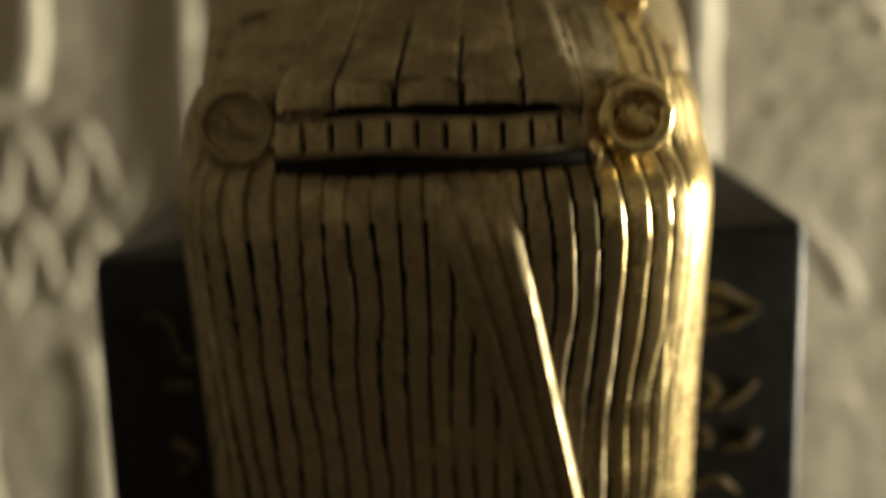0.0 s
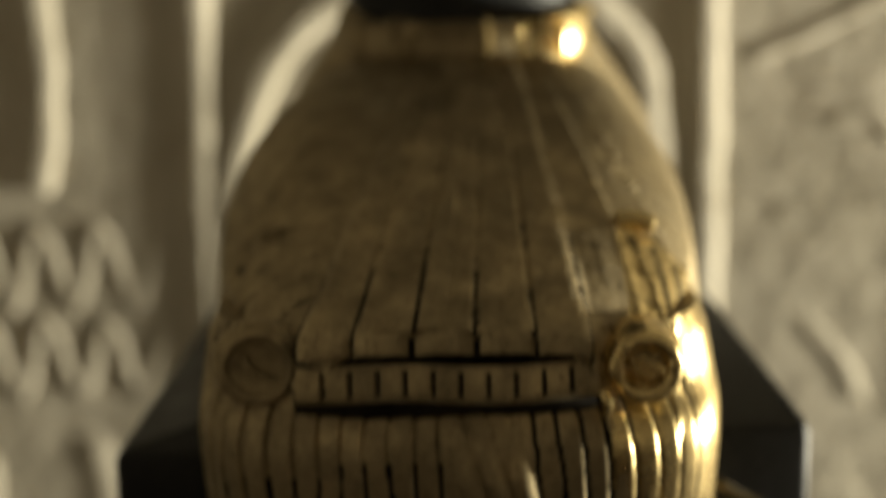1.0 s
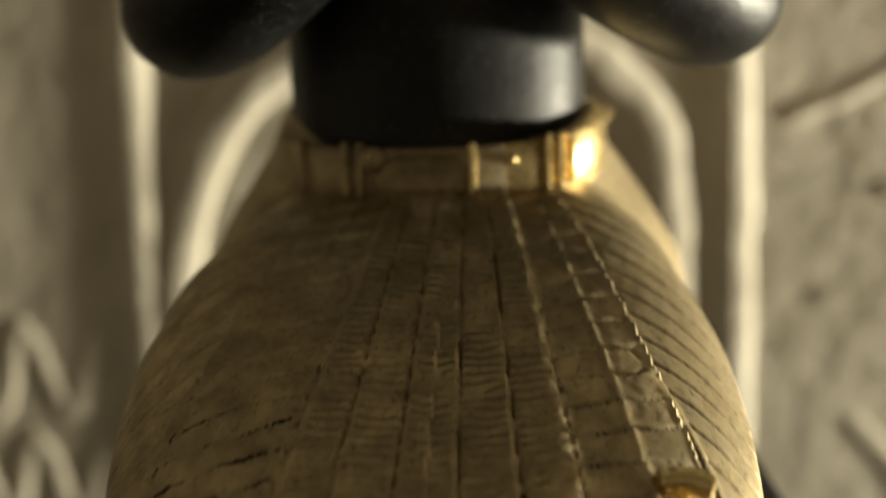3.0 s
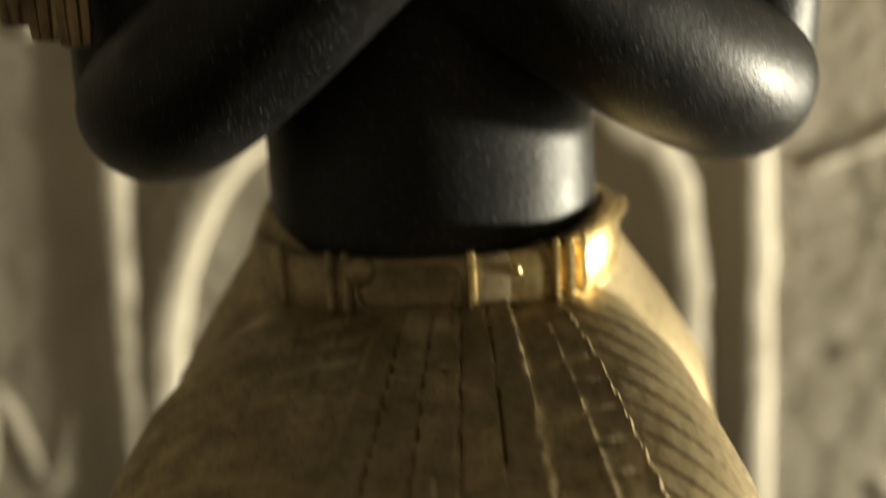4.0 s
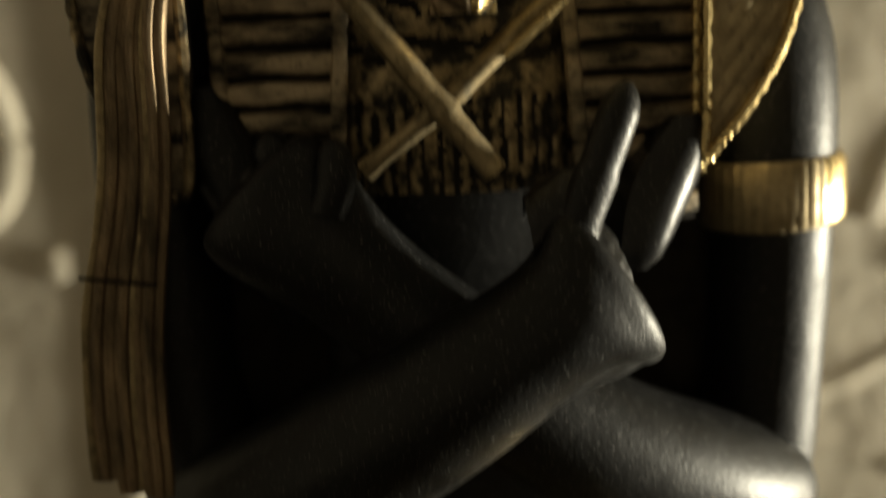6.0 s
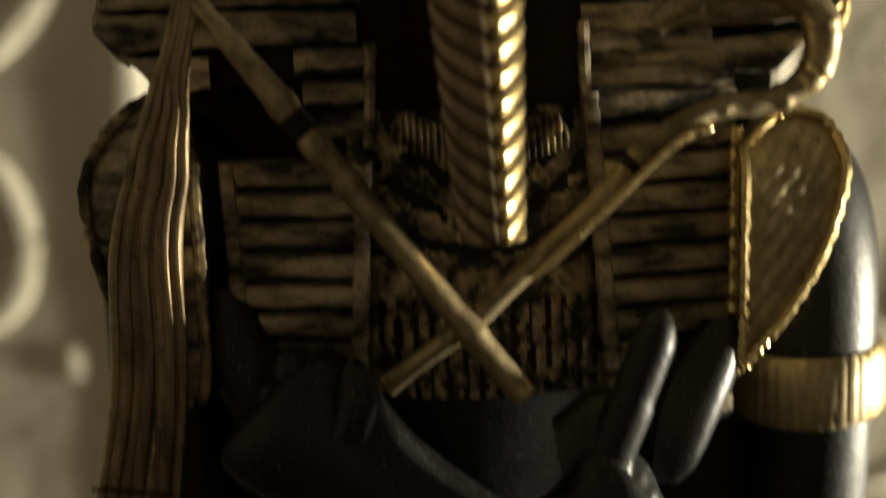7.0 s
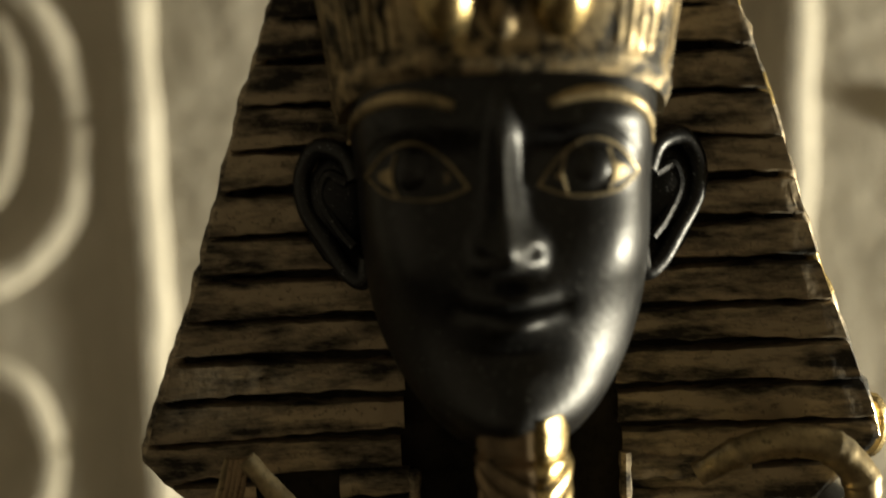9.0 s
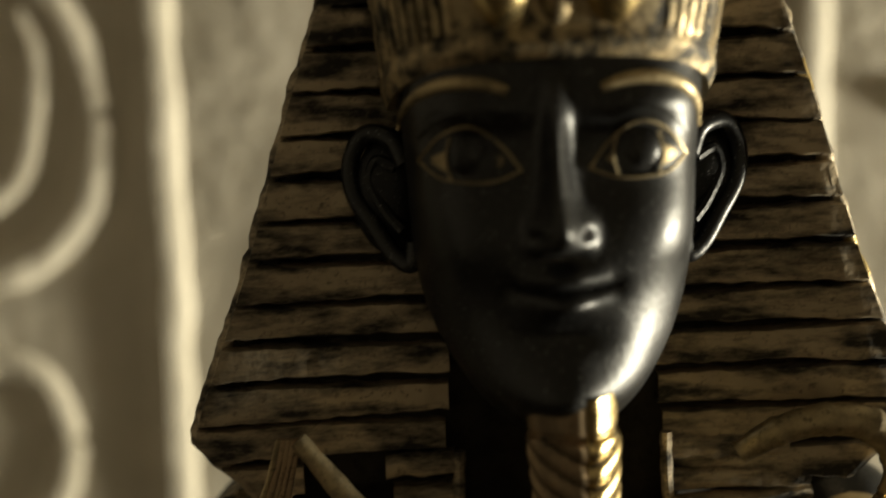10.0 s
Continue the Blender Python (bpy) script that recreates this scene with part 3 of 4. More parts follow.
# back of the hand: a flat plate with a worn, angular edge
edge = smooth_path([(5.0, 0, 173.0), (8.6, 0, 175.2), (11.4, 0, 174.6), (12.0, 0, 170.4), (13.6, 0, 167.5), (14.4, 0, 163.9), (16.1, 0, 160.8), (16.2, 0, 158.5), (13.4, 0, 156.8), (9.0, 0, 155.0), (4.6, 0, 152.4)], 7)
rows = []
for inn, y, k0 in ((7.0, -14.6, 0), (5.2, -15.5, 0), (3.8, -15.8, 0.3), (2.6, -15.5, 0.8), (1.6, -14.8, 1), (0.7, -13.8, 1), (0.1, -12.5, 1), (0.3, -10.8, 1), (3.0, -8.0, 0)):
    row = []
    for i, p in enumerate(edge):
        d = Vector((4.0 + 0.2 * (p.z - 163) - p.x, 0, 163.5 - p.z))
        d = d.normalized() * min(inn, 0.85 * d.length)
        row.append((p.x + d.x + 0.35 * k0 * wob(i, 0, y, 0.45), y + 0.3 + 0.5 * k0 * wob(i, 4, y, 0.4) + 2.0 * max(0.0, (p.z - 168) / 8) + 2.0 * max(0.0, (9 - p.x) / 5) * (p.z < 163), p.z + d.z))
    rows.append(row)
S.sheet(rows, PO)
S.tube(smooth_path([(9.2, -12.6, 170), (11.4, -12.4, 175.4), (13.0, -12.0, 179.4), (14.0, -11.4, 182.2)]), [2.0] * 8 + [1.8] * 10 + [1.7, 1.6, 1.5, 1.3, 1.1, 0.8, 0.4], BL, 14)
S.tube(smooth_path([(-12, -9.4, 172), (-11.0, -9.6, 175), (-11.2, -9.2, 178.4)]), [1.8] * 10 + [1.7, 1.6, 1.5, 1.4, 1.2, 0.9, 0.4], BL, 12)

S.tube(smooth_path([(-15, 3, 160), (-17.2, 1.6, 166), (-19.6, 1.0, 171.5), (-22.4, 1.4, 177), (-24, 3, 182)]), [2.0] + [3.2 + 0.8 * math.sin(k / 31 * math.pi) for k in range(31)] + [2.0], BL, 20, 1.1)
# smooth pointed flap below the shoulder cover
rows = []
for z, xl, xr, yl, yr in ((178.4, 20.4, 23.6, -1.8, 1.0), (176.2, 18.2, 23.6, -3.2, -0.6), (174, 16.4, 23.0, -4.4, -1.4), (172, 15.4, 22.2, -5.0, -2.0), (170, 14.8, 21.2, -5.4, -2.4), (167.4, 14.4, 19.8, -5.6, -3.0), (165.6, 14.2, 18.6, -5.6, -3.6), (164.6, 14.2, 17.0, -5.4, -4.2)):
    row = [(xl - 1.5, yl + 5, z)]
    for k in range(9):
        t = k / 8
        row.append((xl + (xr - xl) * t + 0.7 * math.sin(math.pi * t), yl + (yr - yl) * t ** 4 - 0.2 * math.sin(math.pi * t) + 0.12 * wob(k, 1, z, 0.8), z))
    rows.append(row + [(xr - 0.6, yr + 4, z)])
S.sheet(rows, PO)

# armband, with brighter gold painted where the lamp would catch it
rows = []
for z, out in ((165.9, 0.2), (166.0, 1.0), (166.6, 1.3), (172.2, 1.3), (172.9, 1.0), (173.0, 0.2)):
    ring = []
    for k in range(120):
        a = 2 * math.pi * k / 120
        r = 6.1 + out + (0.14 * math.cos(a * 40) if 166.2 < z < 172.5 else 0)
        ring.append((32.6 + r * math.cos(a), 9.0 + (z - 166) * 0.05 + r * math.sin(a), z + 0.4 * math.cos(a)))
    rows.append(ring)
S.sheet(rows, lambda i, j: GO if math.cos(2 * math.pi * j / 120) > 0.45 else KI, True, True)

# striped lappets on the chest
def lappet(x0, x1, lean0, lean1, top, step, beads):
    def front(x):
        return -1.2 + 2.6 * (abs(x) / 24) ** 3

    def across(t, z):
        return x0 + (x1 - x0) * t + (lean0 + (lean1 - lean0) * t) * (206 - z) / 32

    rows = []
    for k in range(37):
        rows.append([(across(k / 36, z), front(across(k / 36, z)) + 0.6, z) for z in (top + (168 - top) * m / 10 for m in range(11))])
    S.sheet(rows, PA)
    z = top
    while z > 169:
        high = step * 0.79 + 0.2 * wob(z, x0, 0, 1.0)
        rows = []
        for k in range(61):
            x = across(k / 60, z)
            y = front(x)
            w1 = 0.22 * wob(x, z, 1, 0.3) + 0.10 * wob(x, z, 4, 1.2)
            w2 = 0.22 * wob(x, z, 9, 0.3) + 0.12 * wob(x, z, 6, 1.2)
            rows.append([(x, y + 0.9, z + w1 * 0.5), (x, y - 0.35, z - 0.1 + w1), (x, y - 0.75, z - 0.35 + w1), (x, y - 0.85 + 0.3 * w2, z - high * 0.5),
                         (x, y - 0.75, z - high + 0.25 + w2), (x, y - 0.35, z - high + w2), (x, y + 0.9, z - high + w2)])
        S.sheet(rows, BR)
        z -= step
    for t, mat, bead in ((0.0, *beads[0]), (1.0, *beads[1])):
        peak = min(top, 195.4 if bead else 203)
        path = [(across(t, z), front(across(t, z)) - 0.7, z) for z in (peak - 0.35 * k for k in range(int((peak - 172) / 0.35)))]
        S.tube(path, [0.55 + (0.3 * abs(math.sin(k * 0.55)) if bead else 0.25 + 0.12 * wob(k, 3, x0 + t, 0.3)) for k in range(len(path))], mat, 8, 0.8)


lappet(-22.4, -9.0, 0.6, -2.4, 194.0, 2.75, ((BR, False), (BR, False)))
lappet(9.1, 22.9, 2.4, 0.0, 199.0, 2.8, ((BR, False), (GO, True)))
# lower hanging end of the headcloth beside the black neck
for z, xa, xb in ((203.6, -15.6, -9.4), (200.6, -15.0, -9.4), (197.8, -13.6, -9.4), (204.2, 9.8, 20.5), (201.2, 9.8, 22.5)):
    rows = []
    for k in range(31):
        x = xa + (xb - xa) * k / 30
        w1, w2 = 0.35 * wob(x, z, 2, 0.6), 0.35 * wob(x, z, 8, 0.6)
        rows.append([(x, 2.0, z + w1), (x, 0.2, z + w1), (x, -0.3, z - 0.4 + w1), (x, -0.4 + 0.3 * w2, z - 1.0), (x, -0.3, z - 1.7 + w2), (x, 0.2, z - 2.0 + w2), (x, 2.0, z - 2.0 + w2)])
    S.sheet(rows, BR)
S.tube(smooth_path([(9.4, -0.2, 205), (9.4, -0.7, 201), (9.7, -1.2, 197)]), [0.55 + 0.15 * wob(k, 7, 0, 0.5) for k in range(17)], BR, 8)
S.tube(smooth_path([(-9.0, -0.2, 204), (-9.2, -0.6, 199), (-9.5, -0.9, 195)]), [0.55 + 0.15 * wob(k, 2, 0, 0.5) for k in range(17)], BR, 8)

# engraved collar between the lappets
rows, cut = [], []
for i in range(91):
    z = 198 - 26 * i / 90
    row, ck = [], []
    for j in range(81):
        x = -11.6 + 23.2 * j / 80
        y = -2.0 + 2.2 * (x / 10) ** 2
        if z > 184:
            h = 0.35 * math.sin(math.hypot(x * 1.0, (z - 200)) * 2.1) + 0.5 * wob(x, 1, z, 0.9)
        elif z > 181:
            h = 0.3
        else:
            h = 0.3 * math.sin(x * 4.2 + 0.8 * wob(x, 0, z, 0.4)) + 0.35 * wob(x, 6, z, 1.1)
        row.append((x, y - 0.4 * h, z))
        ck.append(h < -0.12)
    rows.append(row)
    cut.append(ck)
S.sheet(rows, lambda i, j: PA if cut[i][j] else DG)
for sx, xa, xb, drop in ((-1, 2.6, 7.9, 1.6), (1, 2.4, 7.4, 1.0)):
    rows = []
    for j in range(73):
        t = j / 72
        x = 0.4 + sx * (xa + (xb - xa) * t)
        rib = 0.28 * abs(math.sin(t * math.pi * 9))
        low = 193.0 + drop * 1.6 * t
        high = 196.6 + drop * t - 1.6 * max(0.0, t - 0.82) / 0.18
        rows.append([(x, -1.0, low - 0.2), (x, -2.6 - rib, low), (x, -2.9 - rib, low + 1.0), (x, -2.8 - rib, high - 0.6), (x, -2.3 - rib, high), (x, -0.8, high + 0.1)])
    S.sheet(rows, DG)

# dark sheets added as shade behind the crook and at the neck's base
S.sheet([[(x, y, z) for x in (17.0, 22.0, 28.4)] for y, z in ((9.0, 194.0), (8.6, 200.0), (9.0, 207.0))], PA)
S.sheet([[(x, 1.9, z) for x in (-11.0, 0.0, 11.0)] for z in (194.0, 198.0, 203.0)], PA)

# gilt shoulder covers
def shoulder(outline, rim, mat):
    n = 26
    cx = sum(p[0] for p in outline) / len(outline)
    cz = sum(p[1] for p in outline) / len(outline)

    def sy(x, z):
        return 5.2 - 7.0 * max(0.0, 1 - ((abs(x) - 25) / 14) ** 2) ** 0.5 + max(0, z - 192) * 0.6
    edge = smooth_path([(x, 0, z) for x, z in outline] + [(outline[0][0], 0, outline[0][1])], 8)
    rows = []
    for k in range(40):
        t = k / 39
        rows.append([(cx + (p.x - cx) * t, 0, cz + (p.z - cz) * t) for p in edge])
    rows = [[(x, sy(x, z) - 0.5 - 0.07 * wob(x, 3, z, 0.8) - 0.14 * abs(math.sin((x * 1.4 - z) * 1.3)) - 0.10 * abs(math.sin((x * 0.7 + z) * 1.1)), z) for x, _, z in r] for r in rows]
    rows.append([(x, y + 4.0, z) for x, y, z in rows[-1]])
    S.sheet(rows, mat)
    path = [(p.x, sy(p.x, p.z) - 0.9, p.z) for p in edge]
    S.tube(path, [0.36 + 0.3 * abs(math.sin(k * 1.4)) for k in range(len(path))], rim, 8)


# the cover away from the lamp gets darker metals, standing in for shade
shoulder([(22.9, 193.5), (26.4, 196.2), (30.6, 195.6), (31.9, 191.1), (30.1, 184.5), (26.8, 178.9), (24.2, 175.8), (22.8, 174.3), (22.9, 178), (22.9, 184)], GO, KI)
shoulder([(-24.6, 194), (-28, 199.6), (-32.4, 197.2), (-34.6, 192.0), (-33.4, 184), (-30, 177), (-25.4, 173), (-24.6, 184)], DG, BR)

# crook and flail
crook = smooth_path([(-8.6, -6.2, 175.0), (-0.6, -7.8, 181.4), (5.0, -7.6, 186.6), (9.9, -7.4, 191.0), (12.7, -7.2, 193.9), (15.6, -7.0, 196.0), (19.5, -6.6, 197.7), (24.5, -6.2, 198.2), (27.5, -6.0, 200.4), (28.0, -5.8, 204.0), (25.6, -5.6, 206.8), (22.0, -5.4, 207.5), (18.0, -5.0, 206.5), (14.7, -4.6, 204.5)], 12)
m = len(crook) - 1
S.tube(crook, [spline(k / m, [0, 0.3, 0.5, 0.68, 0.8, 0.95, 1.0], [0.95, 0.95, 1.05, 1.5, 1.45, 1.15, 0.95]) + (0.12 if k % 12 < 2 else 0) + 0.1 * wob(k, 1, 3, 0.4) for k in range(m + 1)],
       lambda i, j: PA if i in (44, 45, 46) else (GO if i in (90, 91, 94, 95) else RO), 14)
# thin bright rib along the underside of the crook's stem
S.tube(smooth_path([(4.0, -8.6, 184.6), (9.9, -8.2, 189.9), (14.4, -7.9, 194.0), (16.7, -7.7, 195.7), (18.8, -7.4, 196.2)]), [0.3] + [0.5 + 0.1 * wob(k, 2, 6, 0.6) for k in range(31)] + [0.3], GO, 8)
ring = [(31.4 + 1.3 * math.cos(a), 2.0, 205.8 + 2.5 * math.sin(a)) for a in (2 * math.pi * k / 20 for k in range(21))]
S.tube(ring, 0.65, GO, 8)
rod = [(-22.5 + 25.3 * k / 60, -6.0 - 3.6 * k / 60, 207.9 - 33.1 * k / 60) for k in range(61)]
S.tube(rod, [min(1.15, 0.75 + 0.03 * k) + (0.18 if k in (15, 16, 21, 22, 27, 28, 50, 51) else 0) + 0.1 * wob(k, 0, 0, 0.5) for k in range(61)],
       lambda i, j: PA if 17 <= i < 20 else RO, 14)
for n_, (xa, xb, xc, xd, xe, zb) in enumerate(((-27.6, -29.9, -31.7, -34.5, -35.0, 146.2), (-26.4, -28.4, -29.8, -32.2, -32.5, 144.8), (-25.4, -26.9, -27.9, -29.8, -30.0, 144.2))):
    path = smooth_path([(-22.9 + (n_ - 2) * 0.4, -5.8, 207.8), ((xa - 23.4) / 2, -5.7, 201.5), (xa, -5.4, 195.5), (xb, -4.6, 187.8), (xc, -3.8, 173.6), (xd, -3.6, 160), (xe, -3.8, zb)], 12)
    m = len(path)
    rad = [(0.5 + 0.95 * min(1, k / 30)) * min(1.0, 0.85 + 0.1 * (m - 1 - k)) for k in range(m)]
    S.tube(path, rad, ST, 12, 0.7)
    for off in (-0.7, 0.1, 0.75):
        S.tube([(p.x + (off + 0.25 * wob(k, n_, off, 0.12)) * rad[k], p.y - rad[k] * (0.68 - 0.25 * abs(off)), p.z + 0.2) for k, p in enumerate(path)],
               [0.10 + 0.24 * rad[k] * (1 + 0.5 * wob(k, n_, off, 0.2)) for k in range(m)], RO if (n_ == 0 and off < -0.5) or (n_ == 1 and off > 0.5) else ST, 8, 0.8)
S.tube([(-35.2 + 7.0 * k / 10, -5.2, 166.2 - 0.1 * k) for k in range(11)], 0.18, PA, 8)


# ---- head ----
HX = -0.9


def face_half(z):
    return spline(z, [208.6, 209.6, 211, 213, 216, 219, 222, 226, 230, 235, 240, 246], [1.5, 3.4, 5.0, 7.0, 9.1, 10.4, 11.1, 11.5, 11.7, 12.1, 12.2, 11.6])


def face_front(z):
    return spline(z, [208.6, 209.6, 211, 213, 216, 219, 222, 226, 230, 235, 240, 246], [-8.0, -11.0, -13.0, -14.2, -13.9, -13.6, -13.8, -13.4, -12.8, -12.6, -11.8, -10.6])


def feature_shift(z):
    return 0.55 * min(1.0, max(0.0, (z - 220) / 8))


def face_y(x, z):
    dx, fx = x - HX, x - HX + feature_shift(z)
    w = spline(z, [208.6, 211, 213, 216, 219, 222, 226, 230, 235, 240, 246], [5.0, 7.3, 8.7, 10.3, 11.2, 11.6, 11.7, 11.8, 12.2, 12.3, 11.7])
    yf = face_front(z)
    s = min(0.9995, abs(dx) / w)
    y = -1.5 + (yf + 1.5) * (1 - s ** spline(z, [208, 214, 219, 222, 226, 234, 246], [2.0, 2.0, 2.1, 2.5, 4.4, 4.8, 4.2])) ** 0.52
    ax = abs(fx)
    nose = bell(fx, 0, 0.8 + 0.7 * max(0, (231 - z) / 6)) * spline(z, [224.2, 225.0, 226.6, 229, 233, 236.5, 238.2], [0, 2.6, 4.3, 3.4, 2.1, 0.8, 0])
    wing = bell(ax, 1.75, 0.8) * bell(z, 226.1, 1.15) * 1.35
    socket = bell(ax, 6.0, 3.6) * bell(z, 231.8, 2.4) * 1.5
    ball = bell(ax, 6.2, 2.9) * bell(z, 231.4, 1.7) * 1.35
    lid = bell(ax, 6.2, 4.2) * bell(z, 235.0, 1.3) * 0.7
    bend = 0.16 * (ax / 4.2) ** 2
    upper = bell(z, 222.5 + bend * 0.6, 0.75) * bell(ax, 0, 2.3) * 1.3
    lower = bell(z, 220.5 + bend, 0.85) * bell(ax, 0, 1.9) * 1.45
    line = bell(z, 221.5 + bend, 0.26) * (1 if ax < 3.1 else bell(ax, 3.1, 0.6)) * 0.6
    corner = bell(ax, 3.9, 0.7) * bell(z, 221.7, 0.9) * 0.4
    groove = bell(dx, 0, 0.6) * bell(z, 223.8, 0.8) * 0.35
    chin = bell(dx, 0, 2.6) * bell(z, 213.0, 2.2) * 1.0
    under = bell(z, 217.8, 1.0) * bell(dx, 0, 3.0) * 0.6
    cheek = bell(ax, 7.0, 2.6) * bell(z, 226.5, 3.0) * 0.1
    hole = bell(ax, 1.75, 0.5) * bell(z, 225.9, 0.5) * 1.5
    return y - nose - wing + socket - ball - lid - upper - lower + line + corner + groove - chin + under - cheek + hole


rows = []
for i in range(131):
    z = 208.6 + 37.4 * (i / 130)
    row = []
    for j in range(131):
        u = -1 + 2 * j / 130
        s = math.sin(u * math.pi / 2)
        x = HX + face_half(z) * s * 0.9995
        row.append((x, face_y(x, z), z))
    row = [(HX - face_half(z) * 0.98, 14, z)] + row + [(HX + face_half(z) * 0.98, 14, z)]
    rows.append(row)
S.sheet(rows, PO)
bottom = rows[0]
S.sheet([bottom, [(HX + (x - HX) * 0.9, y + 12 if y < 10 else y, 211.5) for x, y, z in bottom]], PO)


def on_face(points, out, steps=8):
    return [(p.x, face_y(p.x, p.z) - out, p.z) for p in smooth_path([(x, 0, z) for x, z in points], steps)]


for sx in (-1, 1):
    def q(a, z):
        return (HX - 0.55 + sx * a, z)
    # brow
    path = on_face([q(3.4, 236.3), q(5.4, 236.9), q(7.8, 236.9), q(9.8, 236.1), q(11.1, 234.6), q(11.7, 232.8)], 0.05)
    S.tube(path, [0.2 + 0.34 * math.sin(math.pi * min(1, 0.12 + k / len(path))) ** 0.6 for k in range(len(path))], RO, 10, 0.6)
    # rim of the eye, the iris and the gilt white
    top = [q(2.5, 230.5), q(4.0, 232.4), q(6.2, 233.8), q(8.4, 233.1), q(10.1, 231.1)]
    low = [q(2.5, 230.5), q(4.4, 229.8), q(6.4, 229.7), q(8.6, 230.0), q(10.1, 231.1)]
    # lamp-side rim in brighter gilt, the other duller as if in shade
    S.tube(on_face(top, 0.12), 0.10, KI if sx > 0 else RO, 8)
    S.tube(on_face(low, 0.12), 0.09, KI if sx > 0 else RO, 8)
    S.tube(on_face([q(4.5, 234.3), q(6.4, 234.9), q(8.6, 234.3), q(10.0, 232.9)], -0.1), 0.25, PO, 8)
    ix, iz = HX - 0.55 + sx * 6.2, 231.6
    S.ball((ix, face_y(ix, iz) + 0.45, iz), (1.65, 0.75, 1.65), PO, 20)
    for a0, a1 in ((3.7, 4.4), (8.0, 9.1)):
        rows = []
        for k in range(7):
            a = a0 + (a1 - a0) * k / 6
            hh = (0.95 if a > 6 else 0.6) * (1 - abs(k / 6 - (0.0 if a0 > 6 else 1.0)) * 0.75)
            x = HX - 0.55 + sx * a
            rows.append([(x, face_y(x, z) - 0.16, z) for z in (231.2 - hh * 0.8, 231.3, 231.3 + hh * 0.8)])
        S.sheet(rows, DG if a0 < 6 else RO)
    for a, bow in ((4.6, -0.35), (7.7, 0.35)):
        S.tube(on_face([q(a, 229.9), q(a + bow, 231.4), q(a, 233.0)], 0.16), 0.09, KI if a > 6 or sx > 0 else PO, 8)
    # nostril
    S.ball((HX - 0.4 + sx * 1.75, face_y(HX - 0.4 + sx * 1.75, 225.9) + 0.25, 225.9), (0.55, 0.5, 0.55), PA, 10)
    # ear: a shell with a rolled rim
    rim = smooth_path([(HX + sx * 11.8, -2.2, 230.0), (HX + sx * 12.8, -1.4, 232.0), (HX + sx * 15.0, -0.4, 232.4), (HX + sx * 16.4, 0.0, 230.2), (HX + sx * 16.2, -0.2, 227.4),
                       (HX + sx * 14.6, -1.0, 224.8), (HX + sx * 13.0, -1.8, 222.4), (HX + sx * 11.6, -2.4, 221.6), (HX + sx * 11.2, -2.2, 223.4)])
    S.tube(rim, 0.8, PO, 10)
    S.tube(smooth_path([(HX + sx * 12.6, -1.2, 229.6), (HX + sx * 14.2, -0.6, 230.2), (HX + sx * 14.8, -0.5, 228.4), (HX + sx * 13.6, -1.2, 226.0), (HX + sx * 12.2, -2.0, 224.4)]), 0.5, BL, 8)
    S.ball((HX + sx * 13.3, 0.6, 227.2), (3.3, 1.8, 5.3), BL, 20)

# beard: braided, with a plain collar
rows, notch = [], []
for i in range(151):
    t = i / 150
    z = 213.4 - 25.0 * t
    hw = 3.65 - 1.15 * t
    cx = -0.5 + 1.0 * t
    yf = -15.4 + 1.8 * t
    row, nk = [], []
    for j in range(61):
        u = -1 + 2 * j / 60
        x = cx + hw * sgn_pow(math.sin(u * math.pi / 2), 0.9)
        y = yf + (2.6 * (0.15 - u) ** 1.1 if u < 0.15 else 4.6 * (u - 0.15) ** 1.05) + 0.5 * bell(u, 0.13, 0.08)
        ph = (z * 1.0 - (3.0 if u < 0.15 else 2.2) * abs(u - 0.15)) / 2.0
        f = ph - math.floor(ph)
        d = 0.0 if z > 210.2 else 0.65 * math.sin(math.pi * f) ** 0.6
        if 210.0 < z < 210.5:
            d = -0.2
        row.append((x + (u * d * 0.5), y - d * 0.8, z))
        nk.append(z < 210.2 and (f < 0.12 or f > 0.9))
    row = [(cx - hw * 0.8, yf + 7, z)] + row + [(cx + hw * 0.8, yf + 7, z)]
    rows.append(row)
    notch.append([False] + nk + [False])
# lamp-side half bright gold, other half brown as if shaded; notches patina
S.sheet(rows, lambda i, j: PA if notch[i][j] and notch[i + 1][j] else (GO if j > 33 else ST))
S.f.append(tuple(range(len(S.v) - 63, len(S.v))))
S.m.append(GO)


# striped headcloth: black core and raised bronze bands
def hood_half(z):
    return spline(z, [200.5, 202, 204, 205.8, 212, 222, 233, 243, 252, 259, 264, 266], [26.6, 28.2, 30.4, 31.9, 29.8, 26.0, 22.5, 18.9, 15.6, 12.0, 7.0, 2.0])


def hood_front(x, z):
    k = min(1.0, abs(x + 0.4) / hood_half(z))
    return 2.4 - 2.4 * k ** 1.5 + 2.0 * max(0.0, k - 0.9) * 10 * max(0.0, k - 0.9)


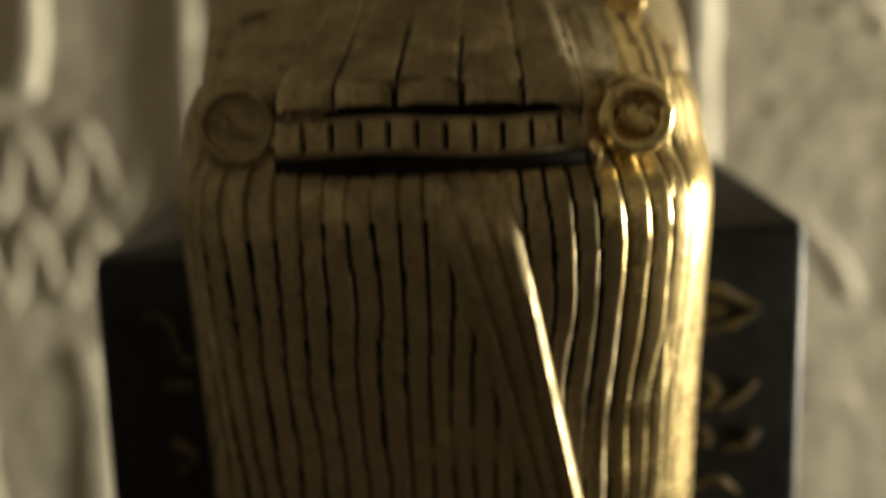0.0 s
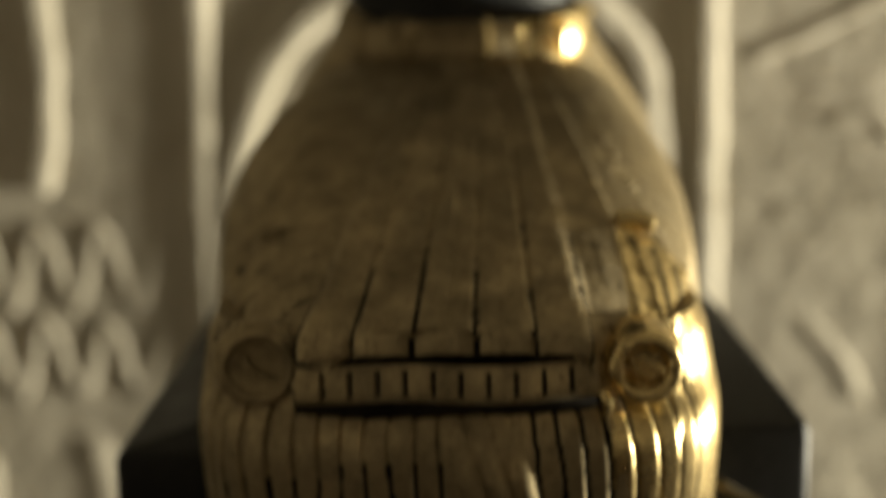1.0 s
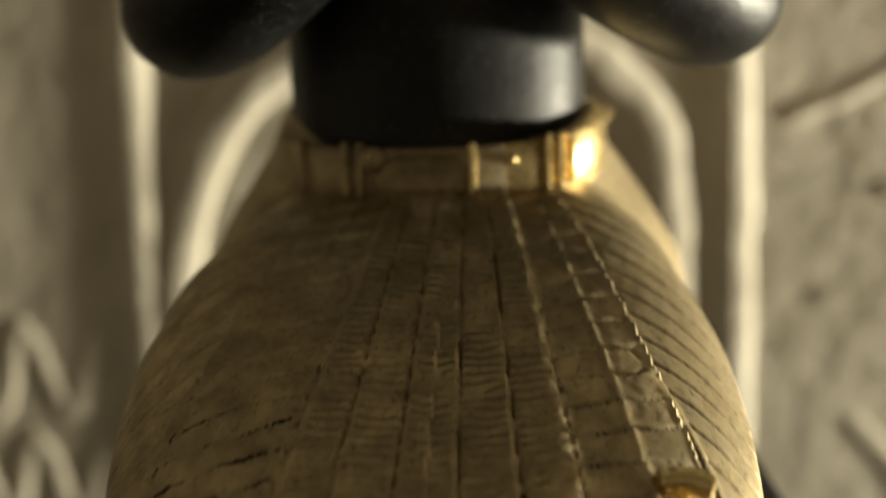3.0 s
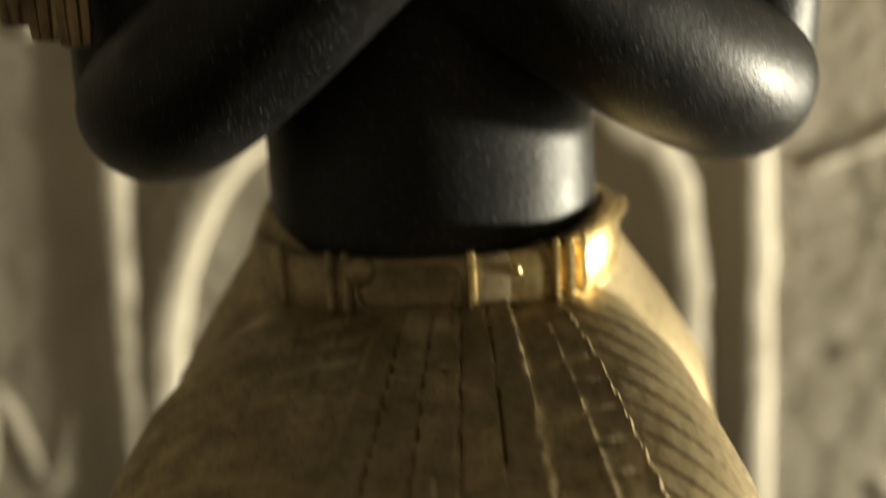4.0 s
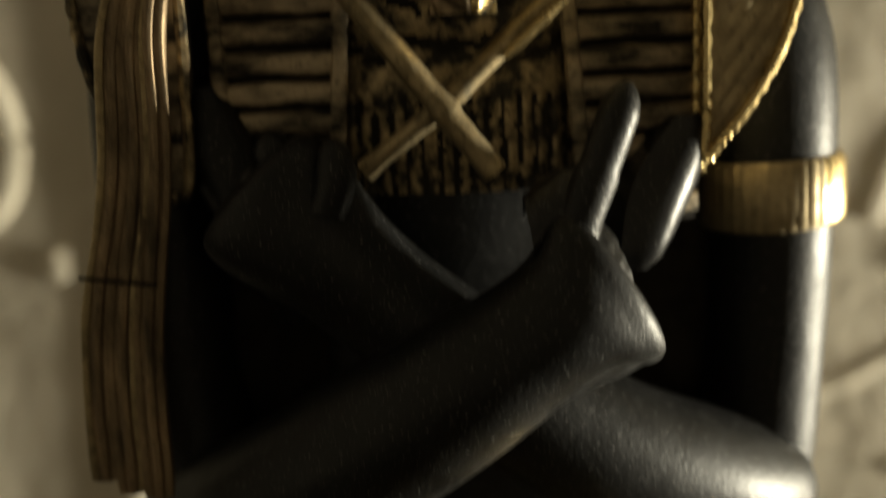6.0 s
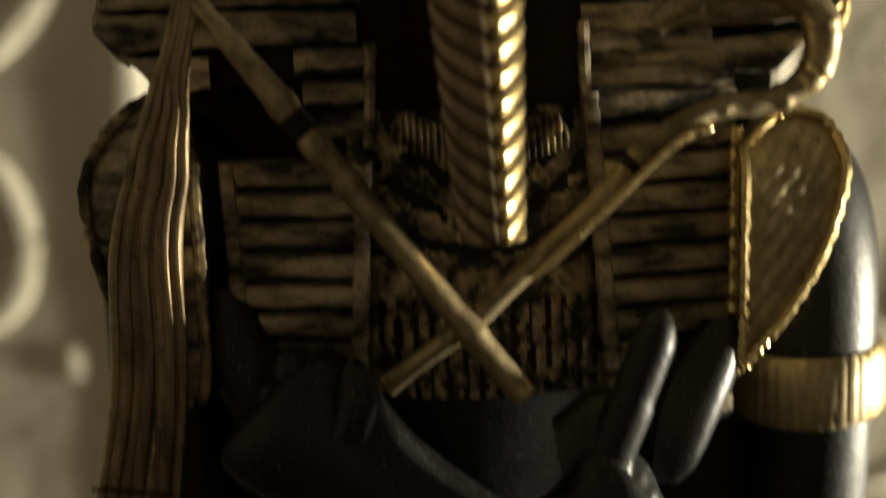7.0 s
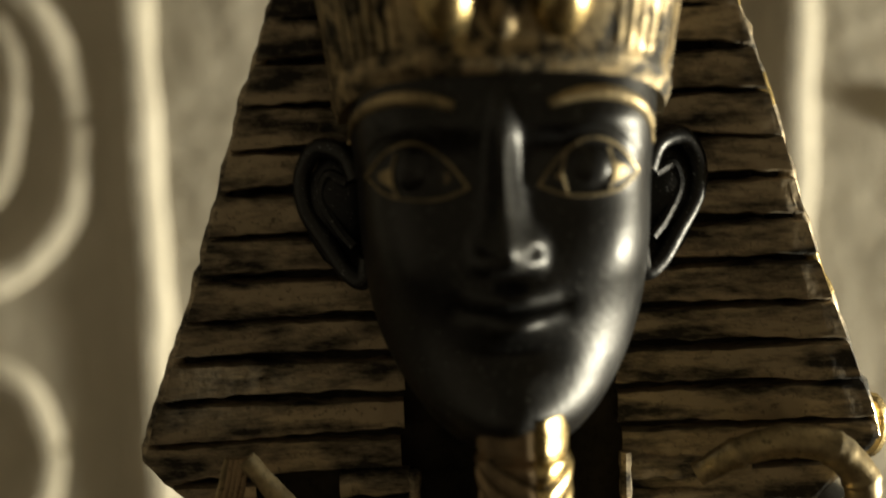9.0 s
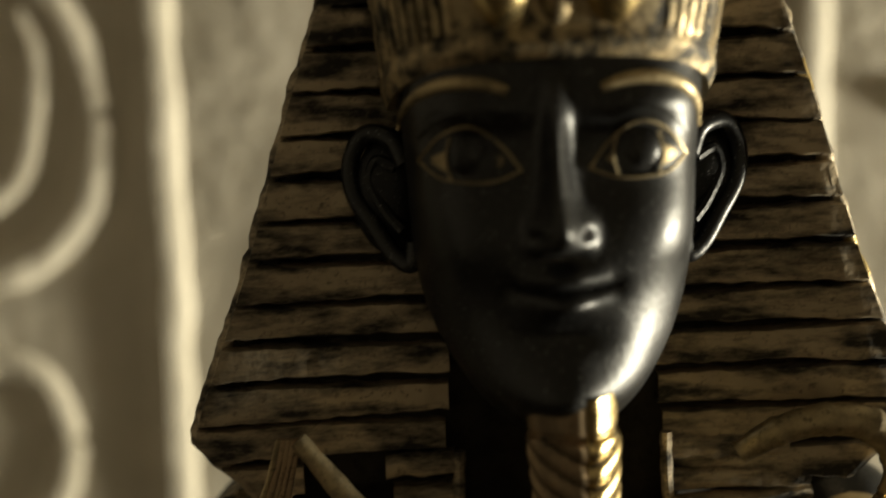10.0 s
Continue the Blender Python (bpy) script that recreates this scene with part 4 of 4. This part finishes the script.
rows = []
for i in range(66):
    z = 200.5 + 65.5 * i / 65
    w = hood_half(z) - 0.35
    ring = []
    for k in range(48):
        a = 2 * math.pi * k / 48
        c, s_ = math.cos(a), math.sin(a)
        x = -0.4 + w * sgn_pow(c, 0.35)
        y = 13 + (10 if s_ > 0 else 11.4) * sgn_pow(s_, 0.45)
        if s_ < 0:
            y = max(y, hood_front(x, z) + 0.1)
        ring.append((x, y, z))
    rows.append(ring)
S.sheet(rows, PA, True, True)
z = 264.5
while z > 202.4:
    high = 2.85 + 0.4 * wob(z, 0, 3, 0.9)
    for sx in (-1, 1):
        inner = 9.0 if z > 238 else spline(z, [196, 206, 214, 222, 238], [10.4, 9.8, 9.2, 10.6, 10.4])
        if sx < 0 and z < 205.6:
            inner = 22.5
        rows = []
        outer = hood_half(z - high / 2)
        if outer - inner < 1.5 and z < 255:
            continue
        if z > 250:
            inner = 0.3
        if outer - inner < 1:
            continue
        for k in range(71):
            t = k / 70
            if t < 0.82:
                x = inner + (outer - inner) * t / 0.82
                y = hood_front(x * sx, z) - 0.5
                nx, ny = 0.0, -1.0
            else:
                a = (t - 0.82) / 0.18 * math.pi * 0.75
                x = outer - 1.2 + 1.2 * math.cos(math.pi / 2 - a)
                y = hood_front(outer * sx, z) - 0.5 + 1.2 + 9 * (t - 0.82) / 0.18 * max(0.0, t - 0.86) / 0.14 - 1.2 * math.sin(math.pi / 2 - a)
                nx, ny = 0.7, -0.7
            xx = -0.4 + sx * x
            w1 = 0.16 * wob(xx, z, 1, 0.22) + 0.16 * wob(xx, z, 2, 0.8)
            w2 = 0.16 * wob(xx, z, 9, 0.22) + 0.2 * wob(xx, z, 7, 0.7)
            shut = max(0.0, t - 0.35 - 0.5 * wob(z, sx, 2, 0.7)) * 0.9
            w2 -= min(0.75, shut) + 0.35 * max(0.0, wob(xx, z, 12, 0.13))
            dz = 0.03 * (x - 10) if z < 245 else -0.08 * (x - 10)
            rows.append([(xx, y + 1.2, z + w1 + dz), (xx + sx * nx * 0.3, y - 0.25, z - 0.1 + w1 + dz), (xx + sx * nx * 0.5, y - 0.62, z - 0.2 + w1 + dz),
                         (xx + sx * nx * 0.5, y - 0.63 + 0.2 * wob(xx, z, 5, 0.8), z - high * 0.5 + dz), (xx + sx * nx * 0.5, y - 0.62, z - high + 0.2 + w2 + dz),
                         (xx + sx * nx * 0.3, y - 0.25, z - high + w2 + dz), (xx, y + 1.2, z - high + w2 + dz)])
            rows[-1] = [(px + sx * (hood_half(pz) - outer) * min(1.0, t / 0.82), py, pz) for px, py, pz in rows[-1]]
        S.sheet(rows, BR)
    z -= 3.62
for sx in (-1, 1):
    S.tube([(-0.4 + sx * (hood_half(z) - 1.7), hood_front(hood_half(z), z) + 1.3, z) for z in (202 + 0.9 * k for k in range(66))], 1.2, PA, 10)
# gilt edge along the headcloth's outline, bright glints painted on the lamp side
for sx, mat in ((-1, BR), (1, GO)):
    path = [(-0.4 + sx * (hood_half(z) - 0.2), hood_front(hood_half(z), z) + 0.5, z) for z in (203 + 0.9 * k for k in range(64))]
    S.tube(path, [0.7 + 0.4 * wob(k, 0, sx, 0.7) for k in range(64)], lambda i, j: mat if mat == BR or wob(i, 3, 1, 0.45) > 0.12 else BR, 10)

# fluted gold crown band over the brow
rows, slit = [], []
for i in range(41):
    t = i / 40
    ring, sl = [], []
    for k in range(241):
        a = math.pi * (1.04 + 0.92 * k / 240)
        c, s_ = math.cos(a), math.sin(a)
        rise = 5.2 * abs(s_) ** 0.8 * (1 - t) + 2.6 * t
        z = 233.4 + 2.6 * t + rise + 15.6 * t
        grow = 0.0 + 2.4 * t + (0.35 * bell(t, 0.07, 0.05))
        f = (k / 240 * 31) % 1.0
        ribbed = t > 0.13
        ribbed = ribbed and abs(c) > 0.42
        d = 0.75 * min(1.0, min(f, 1 - f) / 0.2) if ribbed else 0.6
        hw, hd = 12.5 + grow + d, 13.4 + grow + d
        ring.append((HX + hw * sgn_pow(c, 0.66), 1.5 + hd * sgn_pow(s_, 0.70), z))
        sl.append(ribbed and (f < 0.2 or f > 0.8))
    rows.append(ring)
    slit.append(sl)
S.sheet(rows, lambda i, j: PA if slit[i][j] and slit[i][j + 1] else (RO if i >= 6 and wob(j * 0.2, i * 0.2, 3, 0.7) > 0.1 else DG))
S.sheet([rows[0], [(HX + (x - HX) * 0.88, y * 0.88 + 0.3, z + 0.2) for x, y, z in rows[0]]], KI)
S.sheet([rows[-1], [(HX + (x - HX) * 0.3, y * 0.2 + 4, z + 5) for x, y, z in rows[-1]]], GO)
for x in (-5.2, 2.8):
    S.ball((x, -13.0, 245.4), (2.5, 3.6, 4.6), GO, 20)
S.ball((-1.2, -12.8, 244.5), (1.6, 2.4, 3.6), DG, 16)

statue = new("statuette", S.mesh("seated_statuette", SLOTS, 42))
tagged(statue, "black and gold seated king statuette, arms crossed, on a black throne", "statuette")
